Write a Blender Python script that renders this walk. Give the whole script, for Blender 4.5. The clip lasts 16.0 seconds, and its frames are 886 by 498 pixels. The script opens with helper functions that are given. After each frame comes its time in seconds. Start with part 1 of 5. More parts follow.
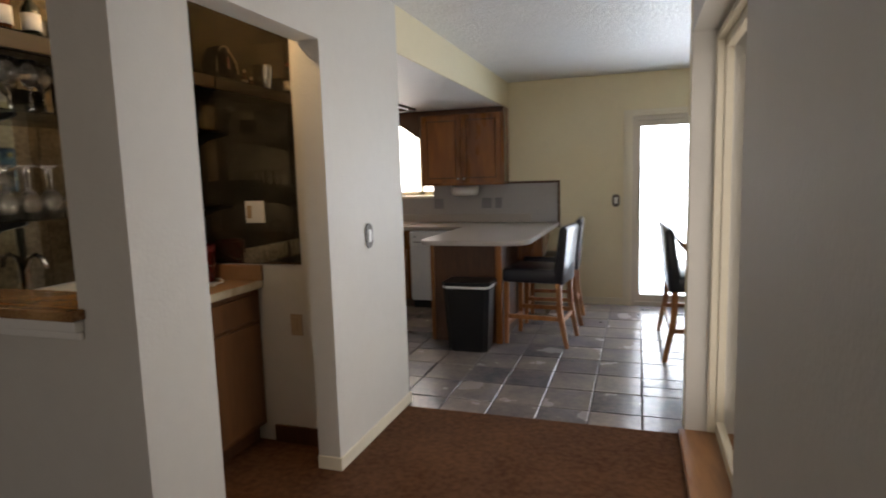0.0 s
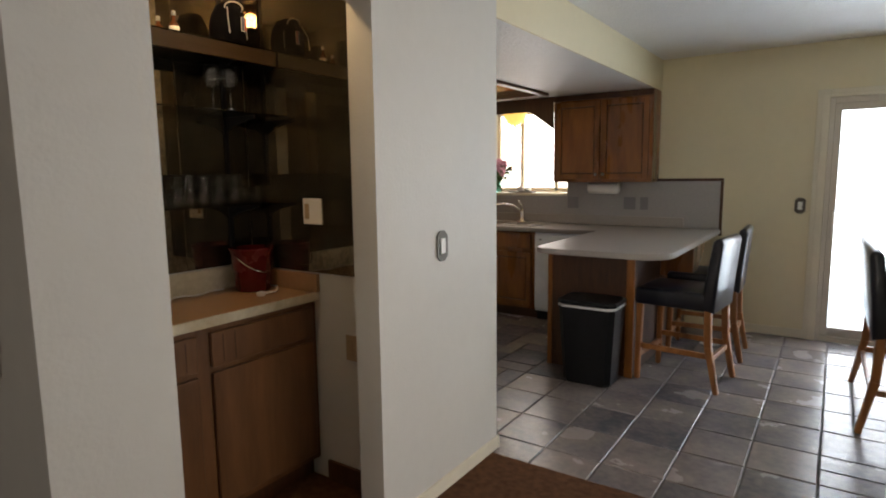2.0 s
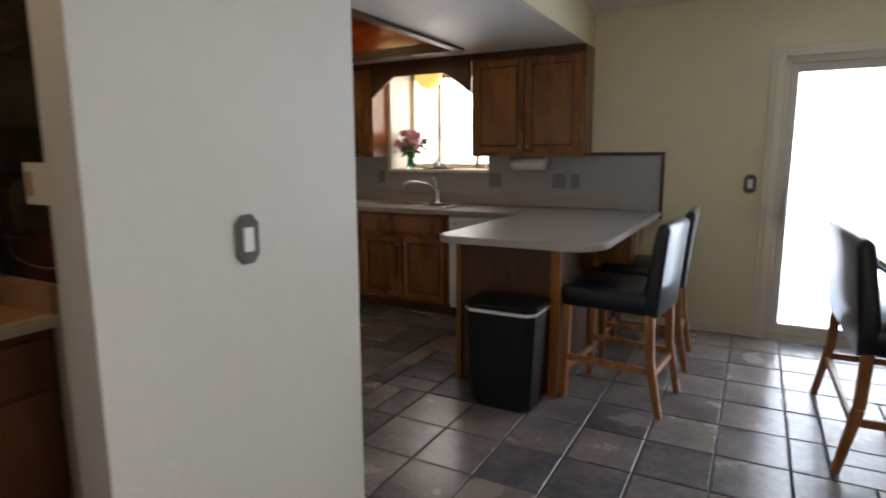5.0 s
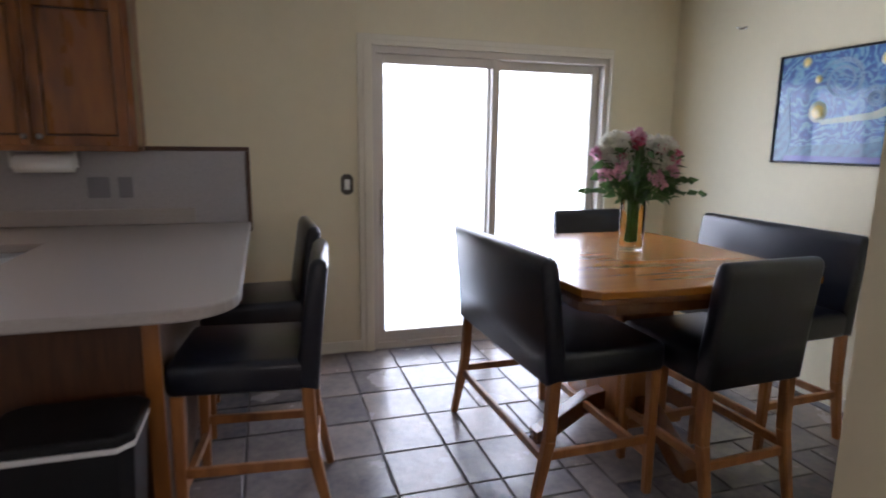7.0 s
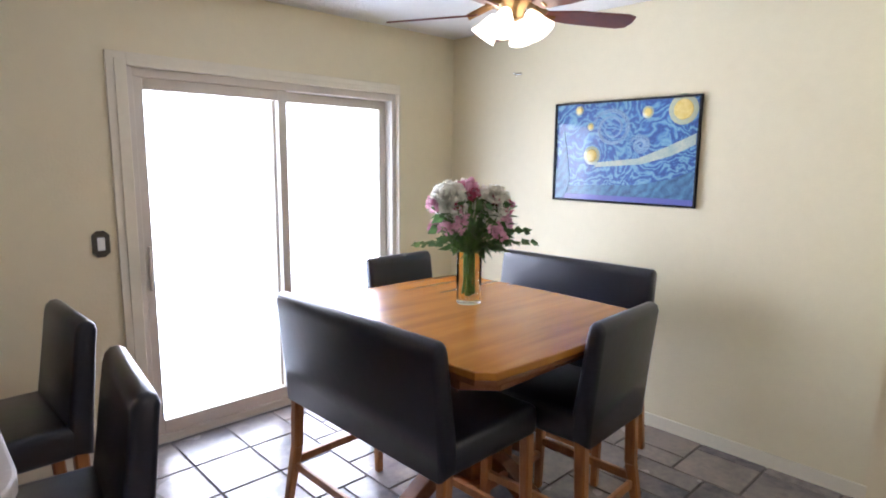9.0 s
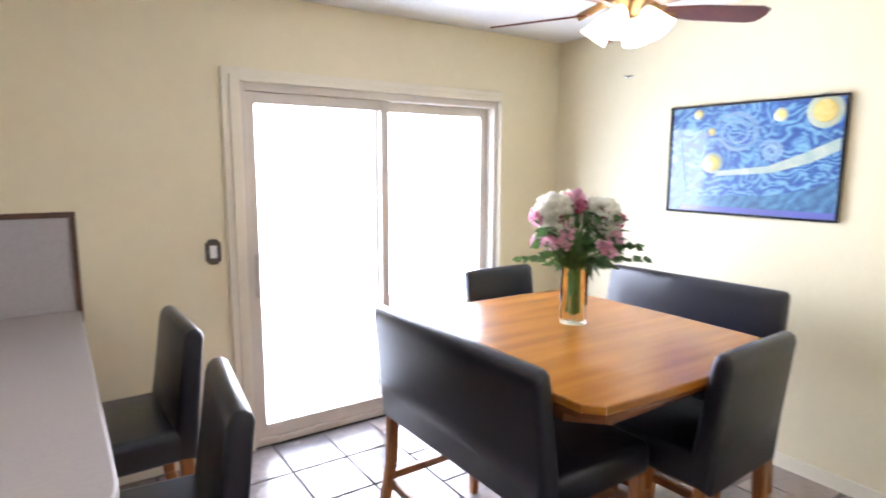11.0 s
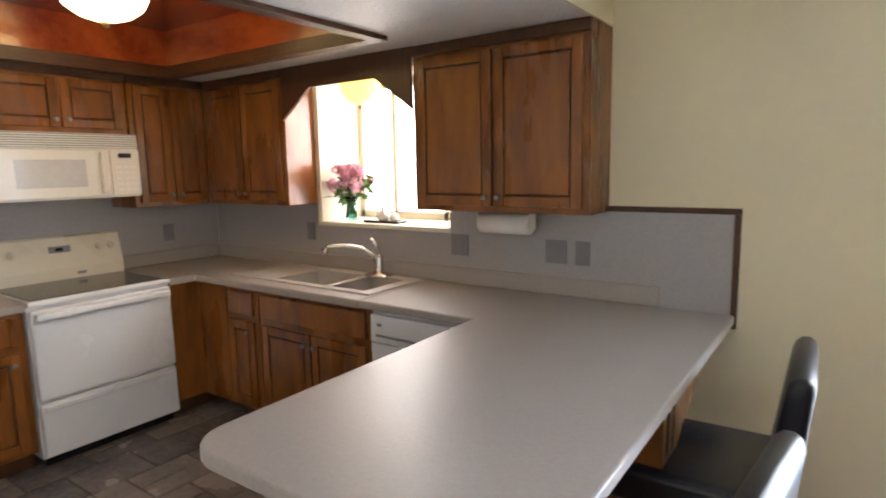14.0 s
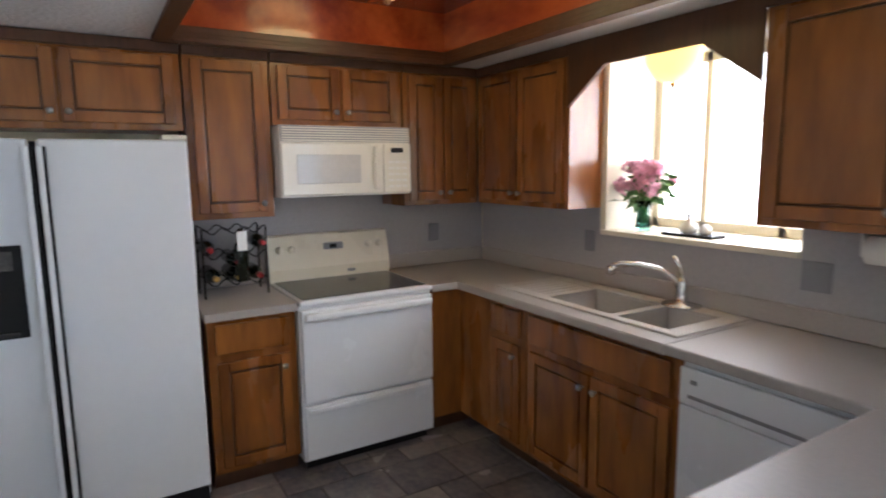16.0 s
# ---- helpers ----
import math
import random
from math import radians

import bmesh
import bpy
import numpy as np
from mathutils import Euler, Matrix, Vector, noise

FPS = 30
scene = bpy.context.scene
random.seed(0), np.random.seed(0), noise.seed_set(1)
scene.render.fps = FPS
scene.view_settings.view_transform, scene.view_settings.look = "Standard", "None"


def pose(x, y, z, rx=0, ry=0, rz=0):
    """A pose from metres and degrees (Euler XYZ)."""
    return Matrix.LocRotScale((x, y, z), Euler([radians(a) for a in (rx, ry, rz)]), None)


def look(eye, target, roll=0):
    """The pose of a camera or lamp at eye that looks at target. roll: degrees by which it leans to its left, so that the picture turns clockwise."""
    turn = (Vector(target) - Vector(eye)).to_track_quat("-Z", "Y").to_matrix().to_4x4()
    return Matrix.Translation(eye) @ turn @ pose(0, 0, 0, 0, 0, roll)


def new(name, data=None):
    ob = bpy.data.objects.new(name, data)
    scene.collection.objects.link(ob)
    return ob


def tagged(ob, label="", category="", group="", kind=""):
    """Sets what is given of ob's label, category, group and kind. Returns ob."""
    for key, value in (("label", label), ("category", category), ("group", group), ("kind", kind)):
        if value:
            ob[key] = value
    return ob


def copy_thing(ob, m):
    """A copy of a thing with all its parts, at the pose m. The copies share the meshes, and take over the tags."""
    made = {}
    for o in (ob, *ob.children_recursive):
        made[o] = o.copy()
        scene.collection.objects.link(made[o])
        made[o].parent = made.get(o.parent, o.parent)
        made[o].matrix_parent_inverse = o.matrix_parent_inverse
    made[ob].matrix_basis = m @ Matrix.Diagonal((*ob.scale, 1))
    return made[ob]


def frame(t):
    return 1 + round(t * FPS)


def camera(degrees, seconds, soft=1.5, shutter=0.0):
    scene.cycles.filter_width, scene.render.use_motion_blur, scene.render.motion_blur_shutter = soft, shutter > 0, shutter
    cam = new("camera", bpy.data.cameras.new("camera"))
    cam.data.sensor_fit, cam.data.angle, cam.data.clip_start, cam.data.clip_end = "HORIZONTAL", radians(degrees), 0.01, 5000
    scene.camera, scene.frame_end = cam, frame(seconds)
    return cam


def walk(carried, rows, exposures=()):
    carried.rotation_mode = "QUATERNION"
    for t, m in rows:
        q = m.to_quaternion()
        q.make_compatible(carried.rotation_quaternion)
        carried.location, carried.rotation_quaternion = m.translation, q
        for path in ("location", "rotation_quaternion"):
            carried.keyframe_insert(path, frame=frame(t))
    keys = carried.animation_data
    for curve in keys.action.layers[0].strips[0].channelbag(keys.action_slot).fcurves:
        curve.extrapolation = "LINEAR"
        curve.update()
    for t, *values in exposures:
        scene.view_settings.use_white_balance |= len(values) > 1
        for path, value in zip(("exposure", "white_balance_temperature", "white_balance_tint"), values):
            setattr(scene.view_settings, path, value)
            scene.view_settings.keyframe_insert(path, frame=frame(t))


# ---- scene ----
cam = camera(74.7, 16.0, soft=1.9, shutter=0.4)
PATH = [
    (0, (0.738, 2.042, 1.42), (0.103, 3.923, 1.18), -1.7),
    (0.5, (0.824, 2.122, 1.424), (-0.074, 3.893, 1.186), -1.4),
    (1, (0.835, 2.317, 1.388), (-0.198, 4.012, 1.142), -1.0),
    (1.5, (0.818, 2.576, 1.417), (-0.255, 4.244, 1.158), -0.6),
    (2, (0.766, 2.81, 1.435), (-0.347, 4.452, 1.179), -0.7),
    (2.5, (0.729, 2.976, 1.497), (-0.501, 4.532, 1.244), -0.7),
    (3, (0.663, 3.094, 1.482), (-0.677, 4.556, 1.231), -0.6),
    (3.2, (0.651, 3.134, 1.463), (-0.712, 4.576, 1.209), -0.5),
    (5.5, (0.464, 3.982, 1.311), (-0.177, 5.85, 0.996), 0.3),
    (6, (0.285, 4.203, 1.28), (0.045, 6.166, 0.975), 0.7),
    (6.5, (0.061, 4.453, 1.371), (0.309, 6.406, 1.016), 0.5),
    (7, (0.012, 4.757, 1.406), (0.587, 6.639, 1.047), 0.7),
    (7.5, (-0.012, 4.955, 1.446), (0.846, 6.724, 1.08), 0.4),
    (8, (-0.11, 5.114, 1.493), (1.06, 6.697, 1.135), 0.6),
    (8.2, (-0.142, 5.167, 1.517), (1.121, 6.677, 1.164), 0.7),
    (10.3, (-0.265, 5.394, 1.583), (1.129, 6.8, 1.302), 0.4),
    (10.5, (-0.262, 5.4, 1.581), (1.085, 6.851, 1.3), 0.4),
    (11, (-0.157, 5.409, 1.583), (0.947, 7.052, 1.298), 0.2),
    (11.5, (-0.055, 5.397, 1.559), (0.63, 7.257, 1.293), -0.1),
    (12, (0.069, 5.484, 1.529), (0.269, 7.457, 1.272), 0.0),
    (12.5, (0.175, 5.601, 1.503), (-0.124, 7.563, 1.261), -0.6),
    (13, (0.221, 5.679, 1.499), (-0.422, 7.558, 1.26), -0.6),
    (13.5, (0.286, 5.776, 1.539), (-0.641, 7.527, 1.263), -1.0),
    (14, (0.293, 5.848, 1.566), (-0.848, 7.466, 1.285), -1.1),
    (14.5, (0.17, 5.928, 1.554), (-1.134, 7.421, 1.284), -0.9),
    (15, (0.006, 6.02, 1.571), (-1.414, 7.4, 1.293), -0.8),
    (15.5, (-0.163, 6.053, 1.572), (-1.692, 7.31, 1.292), -0.6),
    (16, (-0.334, 6.159, 1.573), (-2.032, 7.176, 1.292), -0.7),
]
EXPOSURES = [(0, -0.8, 6750, 16), (1.5, -0.9, 6750, 15), (2.5, -0.95, 6950, 14), (3.2, -1.15, 7050, 14), (5.5, -1.05, 6300, 17), (6.5, -1.05, 6250, 24), (8, -0.85, 6250, 24), (9, -0.15, 6250, 25), (10.3, 0.53, 6300, 25), (11, 0.47, 6350, 24), (12, 0.08, 6400, 22), (12.5, -0.17, 6450, 20), (13.5, 0.03, 6450, 17), (14.5, 0.17, 6450, 15), (15.2, 0.14, 6100, 14), (16, -0.03, 5650, 14)]
walk(cam, [(t, look(eye, target, roll)) for t, eye, target, roll in PATH], EXPOSURES)

# ---- world and large lights ----
world = bpy.data.worlds.new("world")
world.use_nodes = True
scene.world = world
wn = world.node_tree.nodes
sky = wn.new("ShaderNodeTexSky")
sky.sky_type, sky.sun_disc = "NISHITA", False
sky.sun_elevation, sky.sun_rotation = radians(52), radians(200)
wn["Background"].inputs["Strength"].default_value = 0.15
world.node_tree.links.new(sky.outputs[0], wn["Background"].inputs["Color"])

sun_data = bpy.data.lights.new("sun", "SUN")
sun_data.energy, sun_data.angle, sun_data.color = 5.0, radians(0.5), (1.0, 0.95, 0.87)
sun = new("sun", sun_data)
sun.matrix_basis = look((0, 0, 10), (1.2, 3.2, 5.6))


def area_lamp(name, eye, target, w, h, power, colour=(1, 1, 1)):
    d = bpy.data.lights.new(name, "AREA")
    d.shape, d.size, d.size_y, d.energy, d.color = "RECTANGLE", w, h, power, colour
    o = new(name, d)
    o.matrix_basis = look(eye, target)
    return o


area_lamp("daylight_slider", (1.54, 8.78, 0.98), (1.54, 0, 0.70), 1.64, 2.0, 98, (0.67, 0.84, 1.0))
area_lamp("daylight_window", (-2.08, 8.985, 1.68), (-2.08, 0, 1.0), 1.04, 0.92, 28, (1.0, 0.96, 0.90))
area_lamp("daylight_back_window", (0.15, -1.28, 1.5), (-0.1, 5, 1.0), 1.3, 1.1, 30, (1.0, 0.93, 0.82))
area_lamp("daylight_side_door", (1.30, 4.53, 1.06), (-3.0, 4.53, 0.95), 1.51, 1.84, 19, (1.0, 0.95, 0.86))

# ---- materials ----


def mat(name, colour, rough=0.5, metal=0.0, var=0.12, scale=6.0, bump=0.0, bscale=60.0, stretch=(1, 1, 1), colour2=None,
        coat=0.0, spec=0.5, rand=0.0, wave=0.0, fine=0.4):
    """A surface with two scales of variation, an optional grain, bump and a change from piece to piece."""
    m = bpy.data.materials.new(name)
    m.use_nodes = True
    n, l = m.node_tree.nodes, m.node_tree.links
    b = n["Principled BSDF"]
    b.inputs["Roughness"].default_value, b.inputs["Metallic"].default_value = rough, metal
    b.inputs["Coat Weight"].default_value, b.inputs["Specular IOR Level"].default_value = coat, spec
    b.inputs["Coat Roughness"].default_value = 0.08
    tc, mp = n.new("ShaderNodeTexCoord"), n.new("ShaderNodeMapping")
    mp.inputs["Scale"].default_value = stretch
    l.new(tc.outputs["Object"], mp.inputs["Vector"])
    info = n.new("ShaderNodeObjectInfo")
    shift = n.new("ShaderNodeVectorMath")
    shift.operation = "MULTIPLY_ADD"
    comb = n.new("ShaderNodeCombineXYZ")
    for k in range(3):
        l.new(info.outputs["Random"], comb.inputs[k])
    l.new(comb.outputs[0], shift.inputs[0])
    shift.inputs[1].default_value = (37.0, 91.0, 53.0)
    l.new(mp.outputs[0], shift.inputs[2])
    big, small = n.new("ShaderNodeTexNoise"), n.new("ShaderNodeTexNoise")
    big.inputs["Scale"].default_value, small.inputs["Scale"].default_value = scale, scale * 9
    big.inputs["Detail"].default_value, small.inputs["Detail"].default_value = 5, 3
    for t in (big, small):
        l.new(shift.outputs[0], t.inputs["Vector"])
    mix = n.new("ShaderNodeMix")
    mix.inputs[0].default_value = fine
    l.new(big.outputs["Fac"], mix.inputs[2])
    l.new(small.outputs["Fac"], mix.inputs[3])
    fac = mix.outputs[0]
    if wave:
        wv = n.new("ShaderNodeTexWave")
        wv.wave_type, wv.bands_direction = "BANDS", "DIAGONAL"
        wv.inputs["Scale"].default_value = wave
        wv.inputs["Distortion"].default_value, wv.inputs["Detail"].default_value = 7.0, 3.0
        wv.inputs["Detail Scale"].default_value = 1.2
        l.new(shift.outputs[0], wv.inputs["Vector"])
        mw = n.new("ShaderNodeMix")
        mw.inputs[0].default_value = 0.15
        l.new(fac, mw.inputs[2])
        l.new(wv.outputs["Fac"], mw.inputs[3])
        fac = mw.outputs[0]
    if rand:
        add = n.new("ShaderNodeMath")
        add.operation = "MULTIPLY_ADD"
        l.new(info.outputs["Random"], add.inputs[0])
        add.inputs[1].default_value = rand
        off = n.new("ShaderNodeMath")
        off.operation = "SUBTRACT"
        l.new(fac, off.inputs[0])
        off.inputs[1].default_value = rand / 2
        l.new(off.outputs[0], add.inputs[2])
        fac = add.outputs[0]
    ramp = n.new("ShaderNodeValToRGB")
    c2 = colour2 or tuple(min(1, c * (1 + var)) for c in colour)
    c1 = colour if colour2 else tuple(c * (1 - var) for c in colour)
    ramp.color_ramp.elements[0].position, ramp.color_ramp.elements[1].position = 0.3, 0.7
    ramp.color_ramp.elements[0].color, ramp.color_ramp.elements[1].color = (*c1, 1), (*c2, 1)
    l.new(fac, ramp.inputs[0])
    l.new(ramp.outputs[0], b.inputs["Base Color"])
    rr = n.new("ShaderNodeMapRange")
    rr.inputs[3].default_value, rr.inputs[4].default_value = max(0.03, rough - 0.08), min(1, rough + 0.1)
    l.new(big.outputs["Fac"], rr.inputs[0])
    l.new(rr.outputs[0], b.inputs["Roughness"])
    if bump:
        bn, bp = n.new("ShaderNodeTexNoise"), n.new("ShaderNodeBump")
        bn.inputs["Scale"].default_value, bn.inputs["Detail"].default_value = bscale, 4
        bp.inputs["Strength"].default_value, bp.inputs["Distance"].default_value = bump, 0.01
        l.new(shift.outputs[0], bn.inputs["Vector"])
        l.new(bn.outputs["Fac"], bp.inputs["Height"])
        l.new(bp.outputs[0], b.inputs["Normal"])
    return m


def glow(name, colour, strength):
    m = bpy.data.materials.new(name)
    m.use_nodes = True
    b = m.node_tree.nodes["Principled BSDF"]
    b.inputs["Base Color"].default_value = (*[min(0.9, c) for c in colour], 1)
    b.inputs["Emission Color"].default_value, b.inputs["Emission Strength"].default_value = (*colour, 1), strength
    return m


def glassy(name, colour=(1, 1, 1), rough=0.0, ior=1.45, clear=1.0):
    m = bpy.data.materials.new(name)
    m.use_nodes = True
    b = m.node_tree.nodes["Principled BSDF"]
    b.inputs["Base Color"].default_value, b.inputs["Roughness"].default_value = (*colour, 1), rough
    b.inputs["Transmission Weight"].default_value, b.inputs["IOR"].default_value = clear, ior
    return m


M_HALL = mat("hall_paint", (0.62, 0.60, 0.55), 0.55, var=0.03, scale=2, bump=0.12, bscale=70)
M_YELLOW = mat("yellow_paint", (0.75, 0.67, 0.465), 0.55, var=0.03, scale=2, bump=0.12, bscale=70)
M_NAVYWALL = mat("dark_blue_wall", (0.035, 0.040, 0.055), 0.6, var=0.05, scale=2)
M_CEIL = mat("textured_ceiling", (0.80, 0.79, 0.77), 0.45, var=0.03, scale=8, bump=0.9, bscale=45)
M_TRIM = mat("cream_trim", (0.74, 0.68, 0.54), 0.4, var=0.04, scale=4)
M_SLIDER = mat("slider_frame", (0.62, 0.56, 0.48), 0.4, var=0.05, scale=5)
M_CARPET = mat("brown_carpet", (0.080, 0.034, 0.016), 0.95, colour2=(0.20, 0.092, 0.044), scale=3.5, bump=1.0, bscale=260, spec=0.1, fine=0.6)
M_TILE = mat("slate_tile", (0.090, 0.088, 0.100), 0.24, colour2=(0.29, 0.240, 0.215), scale=3.2, bump=0.25, bscale=14, rand=0.30, fine=0.3)
M_GROUT = mat("grout", (0.07, 0.06, 0.055), 0.9, scale=30)
M_CAB = mat("cabinet_wood", (0.130, 0.041, 0.008), 0.27, colour2=(0.34, 0.124, 0.022), scale=1.7, stretch=(2.0, 2.0, 0.42), wave=1.3, bump=0.06, bscale=40, coat=0.25)
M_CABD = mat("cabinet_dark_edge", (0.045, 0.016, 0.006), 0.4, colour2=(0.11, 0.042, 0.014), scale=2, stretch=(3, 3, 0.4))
M_TRAY = mat("tray_plywood", (0.19, 0.022, 0.006), 0.22, colour2=(0.46, 0.10, 0.022), scale=1.6, stretch=(0.6, 1.5, 1.5), wave=1.1, coat=0.5)
M_LAM = mat("counter_laminate", (0.40, 0.36, 0.33), 0.34, var=0.10, scale=70, fine=0.5)
M_SPLASH = mat("splash_laminate", (0.40, 0.38, 0.38), 0.42, var=0.08, scale=60)
M_WHITE = mat("white_enamel", (0.78, 0.79, 0.80), 0.24, var=0.02, scale=3)
M_ALMOND = mat("almond_enamel", (0.76, 0.70, 0.56), 0.28, var=0.02, scale=3)
M_MICRO = mat("microwave_plastic", (0.78, 0.74, 0.64), 0.10, var=0.02, scale=3)
M_FRIDGE = mat("fridge_enamel", (0.76, 0.77, 0.78), 0.35, var=0.02, scale=3, bump=0.08, bscale=240)
M_BLACK = mat("black_plastic", (0.009, 0.009, 0.010), 0.42, var=0.2, scale=9, spec=0.25)
M_CERAM = mat("ceramic_glass", (0.05, 0.048, 0.046), 0.12, var=0.3, scale=90)
M_LEATH = mat("black_leather", (0.0065, 0.0075, 0.015), 0.29, var=0.3, scale=4, bump=0.05, bscale=24, spec=0.6, fine=0.2)
M_LEG = mat("honey_wood", (0.22, 0.075, 0.020), 0.36, colour2=(0.42, 0.17, 0.05), scale=3, stretch=(3, 3, 0.5), wave=2)
M_TABLE = mat("table_oak", (0.26, 0.080, 0.008), 0.17, colour2=(0.42, 0.160, 0.019), scale=3.5, stretch=(0.35, 4.0, 1), coat=0.15, spec=0.4, fine=0.15)
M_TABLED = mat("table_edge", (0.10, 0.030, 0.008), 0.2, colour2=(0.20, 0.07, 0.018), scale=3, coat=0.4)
M_CHROME = mat("chrome", (0.70, 0.70, 0.70), 0.14, metal=1.0, var=0.03)
M_STEEL = mat("brushed_steel", (0.42, 0.41, 0.40), 0.30, metal=1.0, var=0.08, scale=20)
M_SINK = mat("sink_composite", (0.50, 0.46, 0.42), 0.38, var=0.08, scale=60)
M_PEWTER = mat("pewter_plate", (0.10, 0.09, 0.075), 0.38, metal=0.8, var=0.15, scale=30)
M_PLATE = mat("white_plate", (0.80, 0.79, 0.75), 0.35, var=0.02)
M_BEIGE = mat("beige_plate", (0.42, 0.30, 0.18), 0.4, var=0.04)
M_GREY = mat("grey_plate", (0.25, 0.25, 0.26), 0.45, var=0.04)
M_PAPER = mat("paper", (0.84, 0.83, 0.80), 0.85, var=0.03, scale=20, bump=0.2, bscale=120)
M_BARC = mat("bar_counter", (0.33, 0.185, 0.09), 0.32, colour2=(0.42, 0.25, 0.13), scale=9)
M_MARBLE = mat("veined_marble", (0.46, 0.40, 0.27), 0.3, colour2=(0.74, 0.69, 0.55), scale=5, wave=1.2)
M_GRAN = mat("gold_granite", (0.17, 0.075, 0.025), 0.15, colour2=(0.50, 0.30, 0.13), scale=11, fine=0.5, wave=1.5)
M_RED = mat("red_enamel", (0.14, 0.007, 0.010), 0.25, metal=0.3, var=0.15, scale=6, coat=0.4)
M_MIRROR = mat("antique_mirror", (0.075, 0.062, 0.045), 0.09, metal=0.93, colour2=(0.36, 0.31, 0.225), scale=5.5, fine=0.4)


def steady(m, rough):
    """Gives a polished surface one even roughness."""
    for lk in list(m.node_tree.links):
        if lk.to_socket.name == "Roughness":
            m.node_tree.links.remove(lk)
    m.node_tree.nodes["Principled BSDF"].inputs["Roughness"].default_value = rough


steady(M_MIRROR, 0.03)
steady(M_TABLE, 0.24)
steady(M_LEATH, 0.30)
M_CAP = mat("black_cloth", (0.005, 0.005, 0.006), 0.95, var=0.2, scale=30, spec=0.05)
M_BAG = mat("white_bag", (0.66, 0.66, 0.66), 0.4, var=0.05, bump=0.5, bscale=30)
M_STEM = mat("green_stem", (0.09, 0.21, 0.045), 0.5, var=0.3, scale=20)

def petal_mat(name, colour, colour2, through_share=0.45):
    """Thin leaves and petals, through which some light passes."""
    m = mat(name, colour, 0.6, colour2=colour2, scale=30)
    n, l = m.node_tree.nodes, m.node_tree.links
    b, t, x = n["Principled BSDF"], n.new("ShaderNodeBsdfTranslucent"), n.new("ShaderNodeMixShader")
    l.new(b.inputs["Base Color"].links[0].from_socket, t.inputs["Color"])
    x.inputs[0].default_value = through_share
    l.new(b.outputs[0], x.inputs[1])
    l.new(t.outputs[0], x.inputs[2])
    l.new(x.outputs[0], n["Material Output"].inputs["Surface"])
    return m


M_PETW = petal_mat("white_petal", (0.82, 0.80, 0.68), (0.90, 0.89, 0.83))
M_LEAF = petal_mat("leaf_green", (0.035, 0.085, 0.025), (0.09, 0.18, 0.05), 0.3)
M_PETR = petal_mat("rose_petal", (0.42, 0.05, 0.12), (0.66, 0.16, 0.26))
M_PETP = petal_mat("pink_petal", (0.62, 0.24, 0.35), (0.86, 0.58, 0.66))
M_BRICK = mat("pale_brick", (0.58, 0.44, 0.35), 0.85, colour2=(0.74, 0.62, 0.52), scale=8, bump=0.5, rand=0.3)
M_MORTAR = mat("mortar", (0.55, 0.52, 0.48), 0.9, scale=20)
M_BARWOOD = mat("bar_wood", (0.105, 0.044, 0.017), 0.36, colour2=(0.20, 0.090, 0.036), scale=2.2, stretch=(2.6, 2.6, 0.35), wave=1.2)
M_FASCIA = mat("smoked_shelf_edge", (0.016, 0.010, 0.006), 0.3, colour2=(0.035, 0.021, 0.012), scale=3, stretch=(1, 0.3, 3))
M_PATIO = mat("patio_concrete", (0.48, 0.46, 0.43), 0.9, var=0.1, scale=3, bump=0.4)
M_WOODSILL = mat("oak_threshold", (0.20, 0.085, 0.028), 0.35, colour2=(0.33, 0.15, 0.05), scale=3, stretch=(3, 0.5, 3), wave=2)
M_SMOKED = glassy("smoked_shelf_glass", (0.55, 0.56, 0.52), 0.0, 1.3)
M_GLASS = glassy("clear_glass", (0.97, 0.98, 0.98), 0.0, 1.45, 0.985)
M_PANE = glassy("pane_glass", (1, 1, 1), 0.0, 1.05)
M_VASE = glassy("vase_glass", (0.96, 0.99, 0.97), 0.0, 1.05)
M_TEAL = glassy("teal_glass", (0.35, 0.70, 0.66))
M_BOTTLE = mat("dark_bottle", (0.010, 0.016, 0.010), 0.08, var=0.2)
M_AMBER = mat("amber_bottle", (0.12, 0.035, 0.010), 0.1, var=0.2)
M_FOIL = mat("red_foil", (0.30, 0.015, 0.015), 0.35, var=0.1)
M_GOLD = mat("gold_foil", (0.55, 0.36, 0.10), 0.35, var=0.1, metal=0.6)
M_NAVY = mat("navy_label", (0.02, 0.05, 0.16), 0.5, var=0.1)
M_DOME = glow("dome_shade", (1.0, 0.78, 0.34), 9.0)
M_SINKLAMP = glow("amber_shade", (1.0, 0.66, 0.16), 2.2)
M_FANLAMP = glow("fan_shade", (1.0, 0.90, 0.72), 5.0)
M_BARLAMP = glow("bar_bulb", (1.0, 0.70, 0.36), 270.0)
M_FANWOOD = mat("fan_blade_wood", (0.10, 0.025, 0.014), 0.35, colour2=(0.19, 0.055, 0.03), scale=3, stretch=(1, 4, 1))
M_BRASS = mat("aged_brass", (0.35, 0.22, 0.10), 0.3, metal=0.9, var=0.1)
M_SIDEGLOW = glow("side_door_glow", (0.97, 0.98, 1.0), 0.5)
# emission stands in for overexposed daylight outside the slider
M_OUT = glow("outside_glow", (0.97, 0.985, 1.0), 5.0)

# ---- building helpers ----


